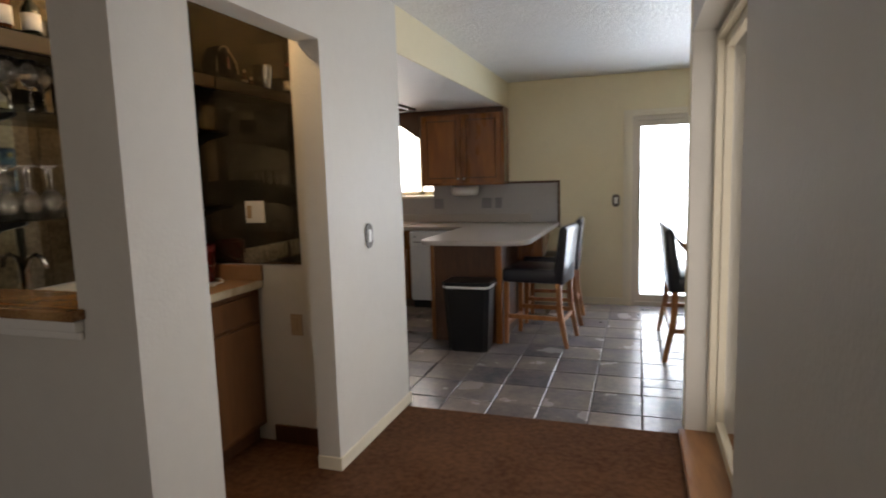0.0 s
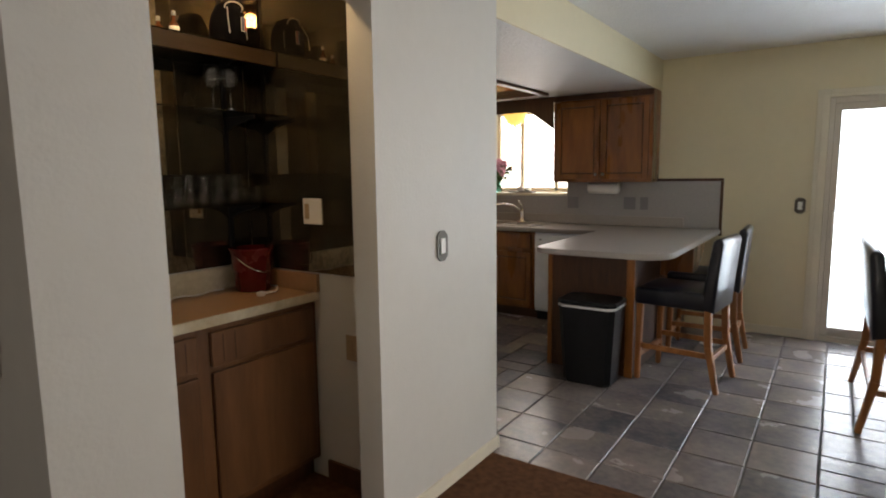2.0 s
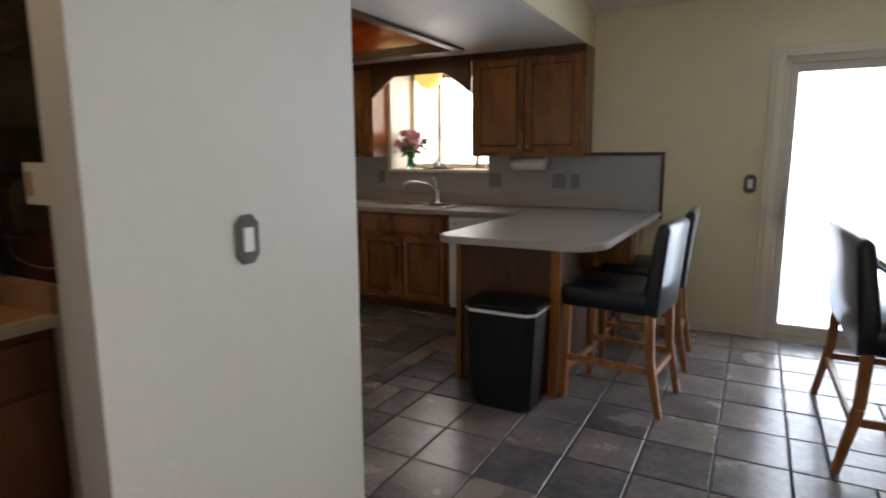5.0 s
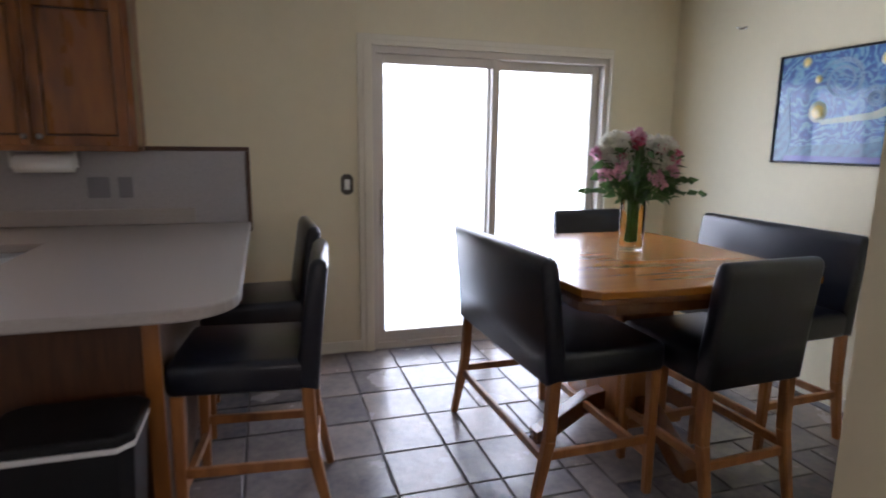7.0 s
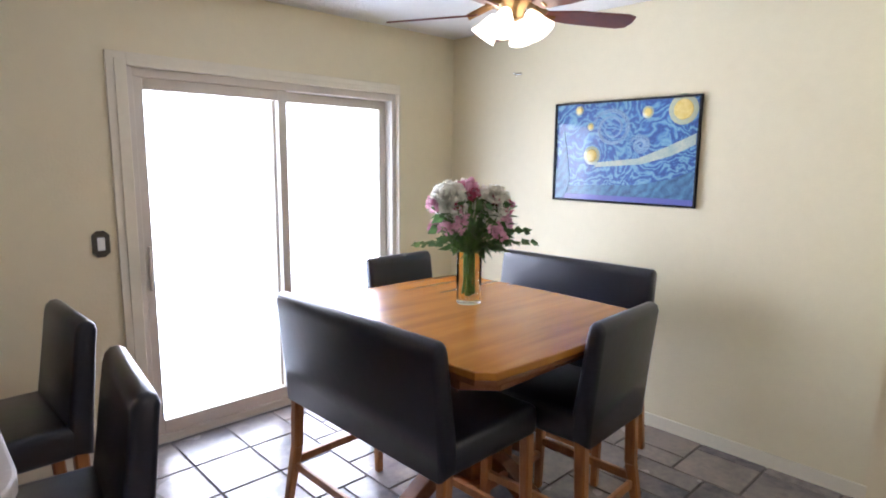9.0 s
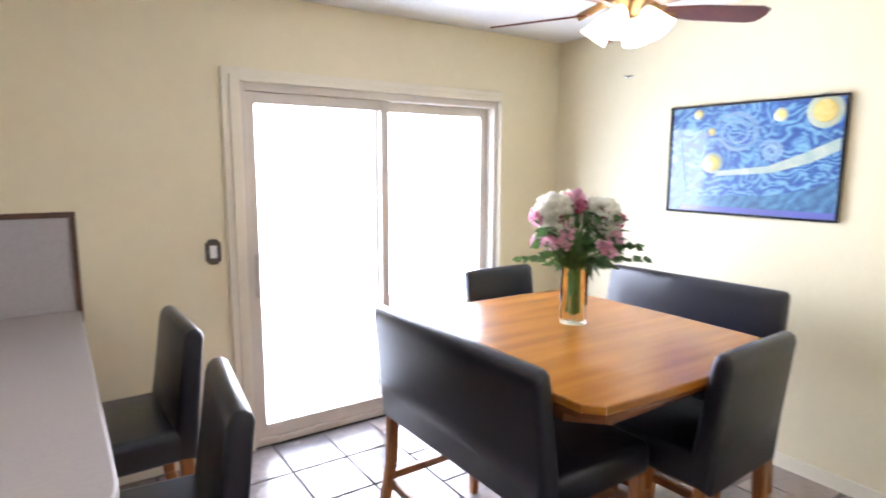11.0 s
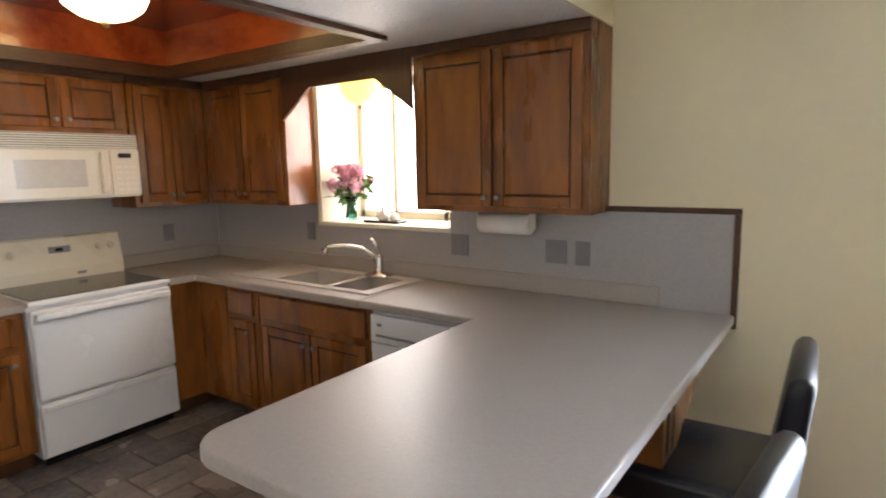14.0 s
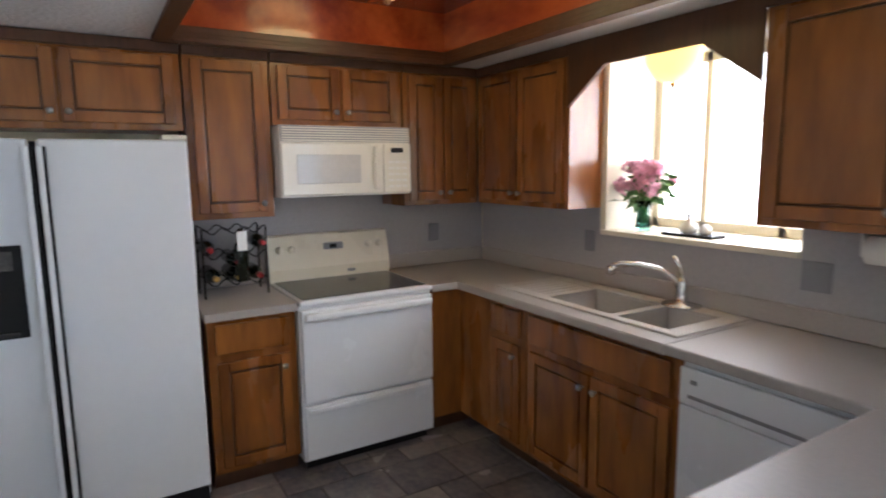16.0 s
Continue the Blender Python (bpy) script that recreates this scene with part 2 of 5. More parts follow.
class Part:
    """Collects solids in world coordinates for one mesh."""

    def __init__(self):
        self.bm = bmesh.new()

    def box(self, x0, x1, y0, y1, z0, z1, bevel=0.0, seg=2):
        r = bmesh.ops.create_cube(self.bm, size=1.0)
        bmesh.ops.scale(self.bm, vec=(abs(x1 - x0), abs(y1 - y0), abs(z1 - z0)), verts=r["verts"])
        bmesh.ops.translate(self.bm, vec=((x0 + x1) / 2, (y0 + y1) / 2, (z0 + z1) / 2), verts=r["verts"])
        if bevel:
            es = list({e for v in r["verts"] for e in v.link_edges})
            bmesh.ops.bevel(self.bm, geom=es, offset=bevel, segments=seg, affect="EDGES", profile=0.5)
        return self

    def prism(self, pts, z0, z1, axis="z", bevel=0.0):
        """A closed outline, extruded; axis y: pts are (x, z) and z0, z1 run along y; axis x: pts are (y, z)."""
        def at(p, w):
            return {"z": (p[0], p[1], w), "y": (p[0], w, p[1]), "x": (w, p[0], p[1])}[axis]
        lo = [self.bm.verts.new(at(p, z0)) for p in pts]
        hi = [self.bm.verts.new(at(p, z1)) for p in pts]
        fs = [self.bm.faces.new(lo), self.bm.faces.new(hi)]
        for i in range(len(pts)):
            j = (i + 1) % len(pts)
            fs.append(self.bm.faces.new((lo[i], lo[j], hi[j], hi[i])))
        bmesh.ops.recalc_face_normals(self.bm, faces=fs)
        if bevel:
            es = [e for f in fs[:2] for e in f.edges]
            bmesh.ops.bevel(self.bm, geom=es, offset=bevel, segments=2, affect="EDGES", profile=0.5)
        return self

    def lathe(self, profile, centre, seg=20, axis="z"):
        """Turns a list of (radius, height) round an upright or level line through centre."""
        rings = []
        for r, h in profile:
            ring = []
            for i in range(seg):
                a = 2 * math.pi * i / seg
                u, v = max(r, 1e-4) * math.cos(a), max(r, 1e-4) * math.sin(a)
                p = {"z": (u, v, h), "x": (h, u, v), "y": (u, h, v)}[axis]
                ring.append(self.bm.verts.new((centre[0] + p[0], centre[1] + p[1], centre[2] + p[2])))
            rings.append(ring)
        fs = []
        for a, b in zip(rings, rings[1:]):
            for i in range(seg):
                j = (i + 1) % seg
                fs.append(self.bm.faces.new((a[i], a[j], b[j], b[i])))
        fs += [self.bm.faces.new(rings[0]), self.bm.faces.new(rings[-1])]
        for f in fs:
            f.smooth = True
        bmesh.ops.recalc_face_normals(self.bm, faces=fs)
        return self

    def bar(self, a, b, w, d, w2=None, d2=None):
        """A straight four-sided bar from a to b, which may taper."""
        a, b = Vector(a), Vector(b)
        way = (b - a).normalized()
        side = way.cross(Vector((0, 1, 0)))
        if side.length < 0.1:
            side = way.cross(Vector((1, 0, 0)))
        side.normalize()
        up = side.cross(way)
        vs = []
        for p, ww, dd in ((a, w, d), (b, w2 or w, d2 or d)):
            for s, t in ((-1, -1), (1, -1), (1, 1), (-1, 1)):
                vs.append(self.bm.verts.new(p + side * s * ww / 2 + up * t * dd / 2))
        fs = [self.bm.faces.new(vs[:4]), self.bm.faces.new(vs[4:])]
        for i in range(4):
            j = (i + 1) % 4
            fs.append(self.bm.faces.new((vs[i], vs[j], vs[4 + j], vs[4 + i])))
        bmesh.ops.recalc_face_normals(self.bm, faces=fs)
        es = list({e for f in fs for e in f.edges})
        bmesh.ops.bevel(self.bm, geom=es, offset=min(w, d) * 0.14, segments=1, affect="EDGES")
        return self

    def tube(self, pts, r, seg=8):
        pts = [Vector(p) for p in pts]
        rings = []
        for i, p in enumerate(pts):
            way = (pts[min(i + 1, len(pts) - 1)] - pts[max(i - 1, 0)]).normalized()
            side = way.cross(Vector((0.13, 0.21, 0.97)))
            if side.length < 0.05:
                side = way.cross(Vector((1, 0, 0)))
            side.normalize()
            up = side.cross(way)
            rings.append([self.bm.verts.new(p + (side * math.cos(2 * math.pi * k / seg) + up * math.sin(2 * math.pi * k / seg)) * r) for k in range(seg)])
        fs = [self.bm.faces.new(rings[0]), self.bm.faces.new(rings[-1])]
        for a, b in zip(rings, rings[1:]):
            for k in range(seg):
                j = (k + 1) % seg
                fs.append(self.bm.faces.new((a[k], a[j], b[j], b[k])))
        for f in fs:
            f.smooth = True
        bmesh.ops.recalc_face_normals(self.bm, faces=fs)
        return self

    def done(self, name, material, parent=None, label="", smooth=False):
        me = bpy.data.meshes.new(name)
        self.bm.to_mesh(me)
        self.bm.free()
        me.materials.append(material)
        if smooth:
            me.polygons.foreach_set("use_smooth", [True] * len(me.polygons))
        ob = new(name, me)
        if parent is not None:
            ob.parent = parent
            me.transform(Matrix.Translation(-root_of(parent)))
        if label:
            ob["label"] = label
        return ob


def root_of(ob):
    at = Vector((0, 0, 0))
    while ob is not None:
        at = at + ob.location
        ob = ob.parent
    return at


def thing(name, base, label, category, group=""):
    e = new(name)
    e.location = base
    e.empty_display_size = 0.1
    return tagged(e, label, category, group)


def box(name, x0, x1, y0, y1, z0, z1, material, parent=None, bevel=0.0, seg=2):
    return Part().box(x0, x1, y0, y1, z0, z1, bevel, seg).done(name, material, parent)


def structure(ob, label="", category=""):
    return tagged(ob, label, category, kind="structure")


# ---- plan ----
NORTH, EAST, WEST, SOUTHK = 8.55, 2.96, -3.77, 5.365
CEIL, SOFFIT = 2.455, 2.18
HX = -0.64            # face of the bar wall in the hall
RX = 0.99             # face of the other hall wall
END = 5.48            # end of that wall

floor = structure(box("floor", WEST, EAST, 5.30, NORTH, -0.12, -0.007, M_GROUT), "dark grout bed under slate floor tiles", "floor")
structure(box("carpet", -3.9, 3.2, -1.2, 5.298, -0.12, 0.004, M_CARPET), "worn brown cut-pile carpet in the hall", "carpet")

w = Part()
w.box(WEST - 0.15, -2.60, NORTH, NORTH + 0.16, 0, CEIL).box(-2.60, -1.56, NORTH, NORTH + 0.16, 0, 1.20).box(-2.60, -1.56, NORTH, NORTH + 0.16, 2.14, CEIL)
w.box(-1.56, 0.68, NORTH, NORTH + 0.16, 0, CEIL).box(0.68, 2.40, NORTH, NORTH + 0.16, 2.01, CEIL).box(2.40, EAST + 0.15, NORTH, NORTH + 0.16, 0, CEIL)
structure(w.done("wall_north", M_YELLOW), "pale yellow painted wall with sliding door", "wall")
structure(box("wall_east", EAST, EAST + 0.15, END - 0.16, NORTH, 0, CEIL, M_YELLOW), "cream painted dining wall", "wall")
structure(box("wall_west", WEST - 0.15, WEST, SOUTHK, NORTH, 0, CEIL, M_YELLOW), "kitchen wall behind the range", "wall")
structure(box("wall_south_dining", RX + 0.002, EAST + 0.15, END - 0.16, END, 0, CEIL, M_YELLOW), "cream wall beside the hall opening", "wall")
# bar walls
BARN, BARB, BARS = 4.66, -1.64, 3.44
w = Part()
w.box(WEST, HX - 0.122, BARN, SOUTHK, 0, CEIL)
structure(w.done("wall_bar_north", M_HALL), "off-white wall between bar and kitchen", "wall")
w = Part()
w.box(HX - 0.12, HX, 4.45, SOUTHK, 0, CEIL).box(HX - 0.12, HX, 3.63, 4.45, 2.065, CEIL).box(HX - 0.12, HX, 3.32, 3.63, 0, CEIL)
structure(w.done("wall_bar_front", M_HALL), "off-white wall with opening to the bar", "wall")
PX0, PX1, PZ = -1.52, -0.86, 1.03
w = Part()
w.box(PX1, HX - 0.12, 3.32, BARS, 0, CEIL).box(PX0, PX1, 3.32, BARS, 0, PZ).box(PX0, PX1, 3.32, BARS, 2.2, CEIL).box(BARB - 0.08, PX0, 3.32, BARS, 0, CEIL)
structure(w.done("wall_bar_south", M_HALL), "off-white wall with a bar hatch", "wall")
structure(box("wall_bar_back", BARB - 0.08, BARB, BARS, BARN, 0, CEIL, M_HALL), "wall behind the bar mirror", "wall")
# the other hall wall, with a deep cased opening
w = Part()
w.box(RX, RX + 0.55, 5.30, END - 0.162, 0, CEIL).box(RX, RX + 0.55, -1.2, 3.70, 0, CEIL).box(RX, RX + 0.55, 3.70, 5.30, 2.11, CEIL)
structure(w.done("wall_hall", M_HALL), "off-white hall wall with a deep cased opening", "wall")
w = Part()
w.box(-3.9, -0.55, -1.35, -1.2, 0, CEIL).box(0.85, RX + 0.55, -1.35, -1.2, 0, CEIL).box(-0.55, 0.85, -1.35, -1.2, 0, 0.95).box(-0.55, 0.85, -1.35, -1.2, 2.05, CEIL)
structure(w.done("wall_hall_back", M_HALL), "plain hall wall", "wall")
structure(box("wall_far_room", -4.05, -3.9, -1.35, BARN, 0, CEIL, M_NAVYWALL), "plain near-black blue wall of the next room", "wall")
structure(box("threshold", RX - 0.03, RX + 0.30, 3.70, 5.30, 0.004, 0.035, M_WOODSILL, bevel=0.006), "brown wooden threshold board", "threshold")
dr = thing("patio_door", (RX + 0.2, 4.275, 0.035), "white-framed glazed patio door above a wooden threshold", "door")
Part().box(RX + 0.15, RX + 0.19, 3.70, 5.30, 0.036, 0.10, 0.004).box(RX + 0.15, RX + 0.19, 5.275, 5.30, 0.10, 2.09, 0.004).box(RX + 0.15, RX + 0.19, 3.70, 3.78, 0.10, 2.09, 0.004).box(RX + 0.15, RX + 0.19, 3.78, 5.275, 2.02, 2.09, 0.004).done("frame", M_TRIM, dr)
Part().box(RX + 0.11, RX + 0.15, 5.28, 5.30, 0.036, 2.09, 0.006).box(RX + 0.11, RX + 0.15, 3.70, 3.735, 0.036, 2.09, 0.006).box(RX + 0.11, RX + 0.15, 3.735, 5.28, 2.06, 2.09, 0.006).done("stop", M_TRIM, dr)
for y0, y1, o in ((3.76, 4.54, 0.20), (4.46, 5.273, 0.245)):
    Part().box(RX + o, RX + o + 0.04, y0, y0 + 0.07, 0.10, 2.04, 0.005).box(RX + o, RX + o + 0.04, y1 - 0.025, y1, 0.10, 2.04, 0.005).box(RX + o, RX + o + 0.04, y0 + 0.07, y1 - 0.025, 0.10, 0.20, 0.005).box(RX + o, RX + o + 0.04, y0 + 0.07, y1 - 0.025, 1.97, 2.04, 0.005).done("sash", M_TRIM, dr)
    g = box("pane", RX + o + 0.016, RX + o + 0.022, y0 + 0.065, y1 - 0.02, 0.195, 1.975, M_PANE, dr)
    g.visible_shadow = False

# ceilings
TX0, TX1, TY0, TY1 = -3.33, -1.60, 6.50, 7.98   # wooden tray in the dropped ceiling
structure(box("ceiling", -4.05, EAST + 0.15, -1.35, NORTH + 0.16, CEIL + 0.002, CEIL + 0.1, M_CEIL), "white textured ceiling", "ceiling")
w = Part()
w.box(WEST, TX0, SOUTHK, NORTH, SOFFIT, SOFFIT + 0.03).box(TX1, HX - 0.014, SOUTHK, NORTH, SOFFIT, SOFFIT + 0.03)
w.box(TX0, TX1, SOUTHK, TY0, SOFFIT, SOFFIT + 0.03).box(TX0, TX1, TY1, NORTH, SOFFIT, SOFFIT + 0.03)
structure(w.done("ceiling_dropped", M_CEIL), "white textured dropped kitchen ceiling", "ceiling")
structure(box("soffit_face", HX - 0.012, HX, SOUTHK, NORTH, SOFFIT, CEIL, M_YELLOW), "yellow soffit face over the counter", "soffit")
tray = thing("ceiling_tray", ((TX0 + TX1) / 2, (TY0 + TY1) / 2, SOFFIT), "red-brown plywood ceiling tray with stained moulding", "ceiling tray")
w = Part()
w.box(TX0 - 0.02, TX0, TY0, TY1, SOFFIT + 0.03, CEIL).box(TX1, TX1 + 0.02, TY0, TY1, SOFFIT + 0.03, CEIL)
w.box(TX0, TX1, TY0 - 0.02, TY0, SOFFIT + 0.03, CEIL).box(TX0, TX1, TY1, TY1 + 0.02, SOFFIT + 0.03, CEIL)
w.box(TX0, TX1, TY0, TY1, CEIL - 0.012, CEIL - 0.002)
w.done("lining", M_TRAY, tray)
w = Part()
for k, (o, z0, z1) in enumerate(((0.055, -0.022, 0.0), (0.04, 0.0, 0.02), (0.0, 0.02, 0.05))):
    i = 0.018 - 0.006 * k
    w.box(TX0 - o, TX0 + i, TY0 - o, TY1 + o, SOFFIT + z0 - 0.002, SOFFIT + z1, 0.003).box(TX1 - i, TX1 + o, TY0 - o, TY1 + o, SOFFIT + z0 - 0.002, SOFFIT + z1, 0.003)
    w.box(TX0 + i, TX1 - i, TY0 - o, TY0 + i, SOFFIT + z0 - 0.002, SOFFIT + z1, 0.003).box(TX0 + i, TX1 - i, TY1 - i, TY1 + o, SOFFIT + z0 - 0.002, SOFFIT + z1, 0.003)
w.done("moulding", M_CABD, tray)

# baseboards
w = Part()
w.box(-0.07, 0.59, NORTH - 0.012, NORTH, -0.006, 0.075, 0.003).box(2.45, EAST, NORTH - 0.012, NORTH, -0.006, 0.075, 0.003)
w.box(EAST - 0.012, EAST, END, NORTH - 0.012, -0.006, 0.075, 0.003)
w.box(HX, HX + 0.012, 4.45, SOUTHK, 0.004, 0.07, 0.003).box(HX - 0.12, HX + 0.012, 4.438, 4.45, 0.004, 0.07, 0.003).box(HX, HX + 0.012, SOUTHK, SOUTHK + 0.012, 0.0, 0.07, 0.003)
structure(w.done("baseboard", M_TRIM), "cream painted baseboard", "baseboard")
structure(box("baseboard_bar", -1.15, HX - 0.13, BARN - 0.014, BARN, 0.004, 0.10, M_CABD), "dark vinyl cove base", "baseboard")

# sliding door
w = Part()
for k in (0, 1):
    o, t = (0.0, 0.022) if k == 0 else (0.035, 0.034)
    w.box(0.59 + o, 0.68, NORTH - t, NORTH - (0.0 if k == 0 else 0.022), 0.0, 2.075 - o, 0.003).box(2.40, 2.425 - o * 0.4, NORTH - t, NORTH - (0.0 if k == 0 else 0.022), 0.0, 2.075 - o, 0.003)
    w.box(0.68, 2.40, NORTH - t, NORTH - (0.0 if k == 0 else 0.022), 2.01, 2.075 - o, 0.003)
structure(w.done("trim", M_TRIM), "cream moulded door casing", "trim")
sd = thing("sliding_door", (1.54, NORTH + 0.08, 0), "two-panel sliding patio door in a taupe frame", "sliding door")
Part().box(0.68, 0.715, NORTH, NORTH + 0.14, 0.0, 2.01, 0.003).box(2.365, 2.40, NORTH, NORTH + 0.14, 0.0, 2.01, 0.003).box(0.715, 2.365, NORTH, NORTH + 0.14, 1.965, 2.01, 0.003).box(0.715, 2.365, NORTH, NORTH + 0.14, 0.0, 0.04, 0.003).done("frame", M_SLIDER, sd)
for x0, x1, y in ((0.715, 1.57, NORTH + 0.02), (1.50, 2.365, NORTH + 0.075)):
    p = Part()
    p.box(x0, x0 + 0.05, y, y + 0.045, 0.04, 1.965, 0.004).box(x1 - 0.055, x1, y, y + 0.045, 0.04, 1.965, 0.004)
    p.box(x0 + 0.05, x1 - 0.055, y, y + 0.045, 1.905, 1.965, 0.004).box(x0 + 0.05, x1 - 0.055, y, y + 0.045, 0.04, 0.115, 0.004)
    sash = p.done("sash", M_SLIDER, sd)
    g = box("pane", x0 + 0.045, x1 - 0.05, y + 0.02, y + 0.026, 0.11, 1.91, M_PANE, sd)
    g.visible_shadow = False
Part().box(0.735, 0.755, NORTH - 0.015, NORTH + 0.02, 0.86, 1.10, 0.006).done("handle", M_SLIDER, sd)

# kitchen box window
BAY = NORTH + 0.42
win = thing("kitchen_window", (-2.08, NORTH, 1.2), "cream-framed box window over the sink", "window")
p = Part()
p.box(-2.62, -2.58, NORTH - 0.01, BAY, 1.2, 2.14).box(-1.58, -1.54, NORTH + 0.16, BAY, 1.2, 2.14).box(-2.62, -1.54, NORTH + 0.16, BAY, 2.14, 2.18)
p.done("lining", M_TRIM, win)
Part().box(-2.60, -1.56, NORTH - 0.03, BAY, 1.195, 1.222, 0.004).done("sill", M_TRIM, win)
p = Part()
for x in (-2.58, -2.28, -1.86, -1.62):
    p.box(x, x + 0.04, BAY - 0.05, BAY, 1.222, 2.14, 0.003)
p.box(-2.58, -1.58, BAY - 0.05, BAY, 1.222, 1.27, 0.003).box(-2.58, -1.58, BAY - 0.05, BAY, 2.09, 2.14, 0.003)
p.done("frame", M_TRIM, win)
g = box("pane", -2.56, -1.6, BAY - 0.03, BAY - 0.024, 1.26, 2.1, M_PANE, win)
g.visible_shadow = False

# outside
structure(box("ground", -60, 60, NORTH + 0.6, 80, -0.3, -0.08, M_PATIO), "pale concrete patio in sunlight", "ground")
# added glowing slab that whites out the slider panes
structure(box("backdrop", -0.8, 6.0, 11.6, 11.65, -0.1, 4.2, M_OUT), "plain glowing panel for blown-out daylight beyond the patio", "backdrop")
# added, unseen slab whose weak glow stands for daylight behind the side door
structure(box("backdrop_side", 2.6, 2.65, 1.0, 5.30, 0.0, 2.44, M_SIDEGLOW), "unseen glowing panel for daylight beyond the patio door", "backdrop")
bw = structure(box("brick_wall_outside", -5.6, -0.82, 10.6, 10.75, -0.1, 3.2, M_MORTAR), "sunlit pale brick wall of the next house", "wall")
BR = bpy.data.meshes.new("brick")
bmx = bmesh.new()
bmesh.ops.create_cube(bmx, size=1.0)
bmesh.ops.scale(bmx, vec=(0.20, 0.03, 0.062), verts=bmx.verts)
bmesh.ops.bevel(bmx, geom=bmx.edges[:], offset=0.004, segments=1, affect="EDGES")
bmx.to_mesh(BR)
bmx.free()
BR.materials.append(M_BRICK)
for row in range(18):
    for col in range(16):
        b = new("brick", BR)
        b.location = (-4.6 + col * 0.212 + (row % 2) * 0.106, 10.592, 0.95 + row * 0.074)
        b.parent = bw

# ---- kitchen ----


def put(p, side, face, u0, u1, d0, d1, z0, z1, bevel=0.0):
    """A box on a run of units: along u, d metres out of its face towards the room."""
    if side == "n":
        p.box(u0, u1, face - d1, face - d0, z0, z1, bevel)
    elif side == "w":
        p.box(face + d0, face + d1, u0, u1, z0, z1, bevel)
    else:  # s: the face looks north
        p.box(u0, u1, face + d0, face + d1, z0, z1, bevel)


def knob(parent, side, face, u, z):
    if side == "n":
        Part().lathe([(0.006, 0.0), (0.006, -0.014), (0.014, -0.017), (0.015, -0.024), (0.008, -0.030)], (u, face - 0.02, z), 12, "y").done("knob", M_STEEL, parent, "brushed metal knob")
    else:
        Part().lathe([(0.006, 0.0), (0.006, 0.014), (0.014, 0.017), (0.015, 0.024), (0.008, 0.030)], (face + 0.02, u, z), 12, "x").done("knob", M_STEEL, parent, "brushed metal knob")


def leaf(parent, side, face, u0, u1, z0, z1, knob_u=None, knob_z=None, name="door"):
    """A framed front with a raised panel; a dark sheet paints the shade in its groove."""
    s = min(0.05, (z1 - z0) * 0.22)
    p = Part()
    put(p, side, face, u0, u0 + s, 0, 0.02, z0, z1, 0.004)
    put(p, side, face, u1 - s, u1, 0, 0.02, z0, z1, 0.004)
    put(p, side, face, u0 + s, u1 - s, 0, 0.02, z0, z0 + s, 0.004)
    put(p, side, face, u0 + s, u1 - s, 0, 0.02, z1 - s, z1, 0.004)
    put(p, side, face, u0 + s + 0.008, u1 - s - 0.008, 0, 0.018, z0 + s + 0.008, z1 - s - 0.008, 0.006)
    d = p.done(name, M_CAB, parent)
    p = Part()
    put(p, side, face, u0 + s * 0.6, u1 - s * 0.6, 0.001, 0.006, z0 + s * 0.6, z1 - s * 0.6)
    p.done("groove", M_CABD, parent, "dark sheet for the shade in the groove")
    if knob_u is not None:
        knob(parent, side, face, knob_u, knob_z)
    return d


def wall_cabinet(side, face, wall, u0, u1, z0, z1, doors, label):
    base = (((u0 + u1) / 2, (face + wall) / 2, z0) if side == "n" else ((face + wall) / 2, (u0 + u1) / 2, z0))
    t = thing("wall_cabinet", base, label, "cabinet", "kitchen wall cabinets")
    depth = abs(face - wall)
    p = Part()
    put(p, side, face, u0, u1, -depth, 0, z0, z1, 0.002)
    p.done("body", M_CAB, t)
    p = Part()
    put(p, side, face, u0, u1, 0, 0.022, z1 - 0.055, z1 - 0.002, 0.004)
    p.done("cornice", M_CABD, t)
    n = len(doors)
    for i, kn in enumerate(doors):
        a = u0 + 0.025 + (u1 - u0 - 0.05) * i / n
        b = u0 + 0.025 + (u1 - u0 - 0.05) * (i + 1) / n
        leaf(t, side, face, a + 0.008, b - 0.008, z0 + 0.03, z1 - 0.07, (a + 0.035 if kn == "l" else b - 0.035), z0 + 0.075)
    return t


UB, UT, NF, WF = 1.34, SOFFIT - 0.002, 8.30, -3.46
wall_cabinet("n", NF, NORTH, -1.605, -0.645, UB, UT, "rl", "dark-stained oak double wall cabinet above the counter")
wall_cabinet("n", NF, NORTH, -3.455, -2.62, UB, UT, "rl", "dark-stained oak wall cabinet beside the window")
wall_cabinet("w", WF, WEST, 7.765, 8.298, UB, UT, "rl", "dark-stained oak wall cabinet in the corner")
wall_cabinet("w", WF, WEST, 6.995, 7.755, 1.80, UT, "rl", "short oak wall cabinet above the microwave")
wall_cabinet("w", WF, WEST, 6.575, 6.985, UB - 0.02, UT, "r", "oak wall cabinet above the wine rack")
wall_cabinet("w", WF, WEST, 5.56, 6.565, 1.76, UT, "rl", "oak wall cabinet above the refrigerator")

val = thing("valance", (-2.11, NF, 1.86), "stained wooden valance with clipped corners", "valance")
Part().prism([(-2.6195, UT), (-2.6195, 1.865), (-2.37, 2.045), (-1.86, 2.045), (-1.6055, 1.865), (-1.6055, UT)], NF - 0.02, NF, "y", 0.002).done("board", M_CABD, val)

# counters
CF = 7.93             # counter front, north run
WFR = -3.13           # counter front, west run
top = thing("countertop", (-1.6, 8.2, 0.87), "grey-beige laminate countertop with rounded peninsula", "countertop")
SX0, SX1, SY0, SY1 = -2.88, -1.74, 8.05, 8.49


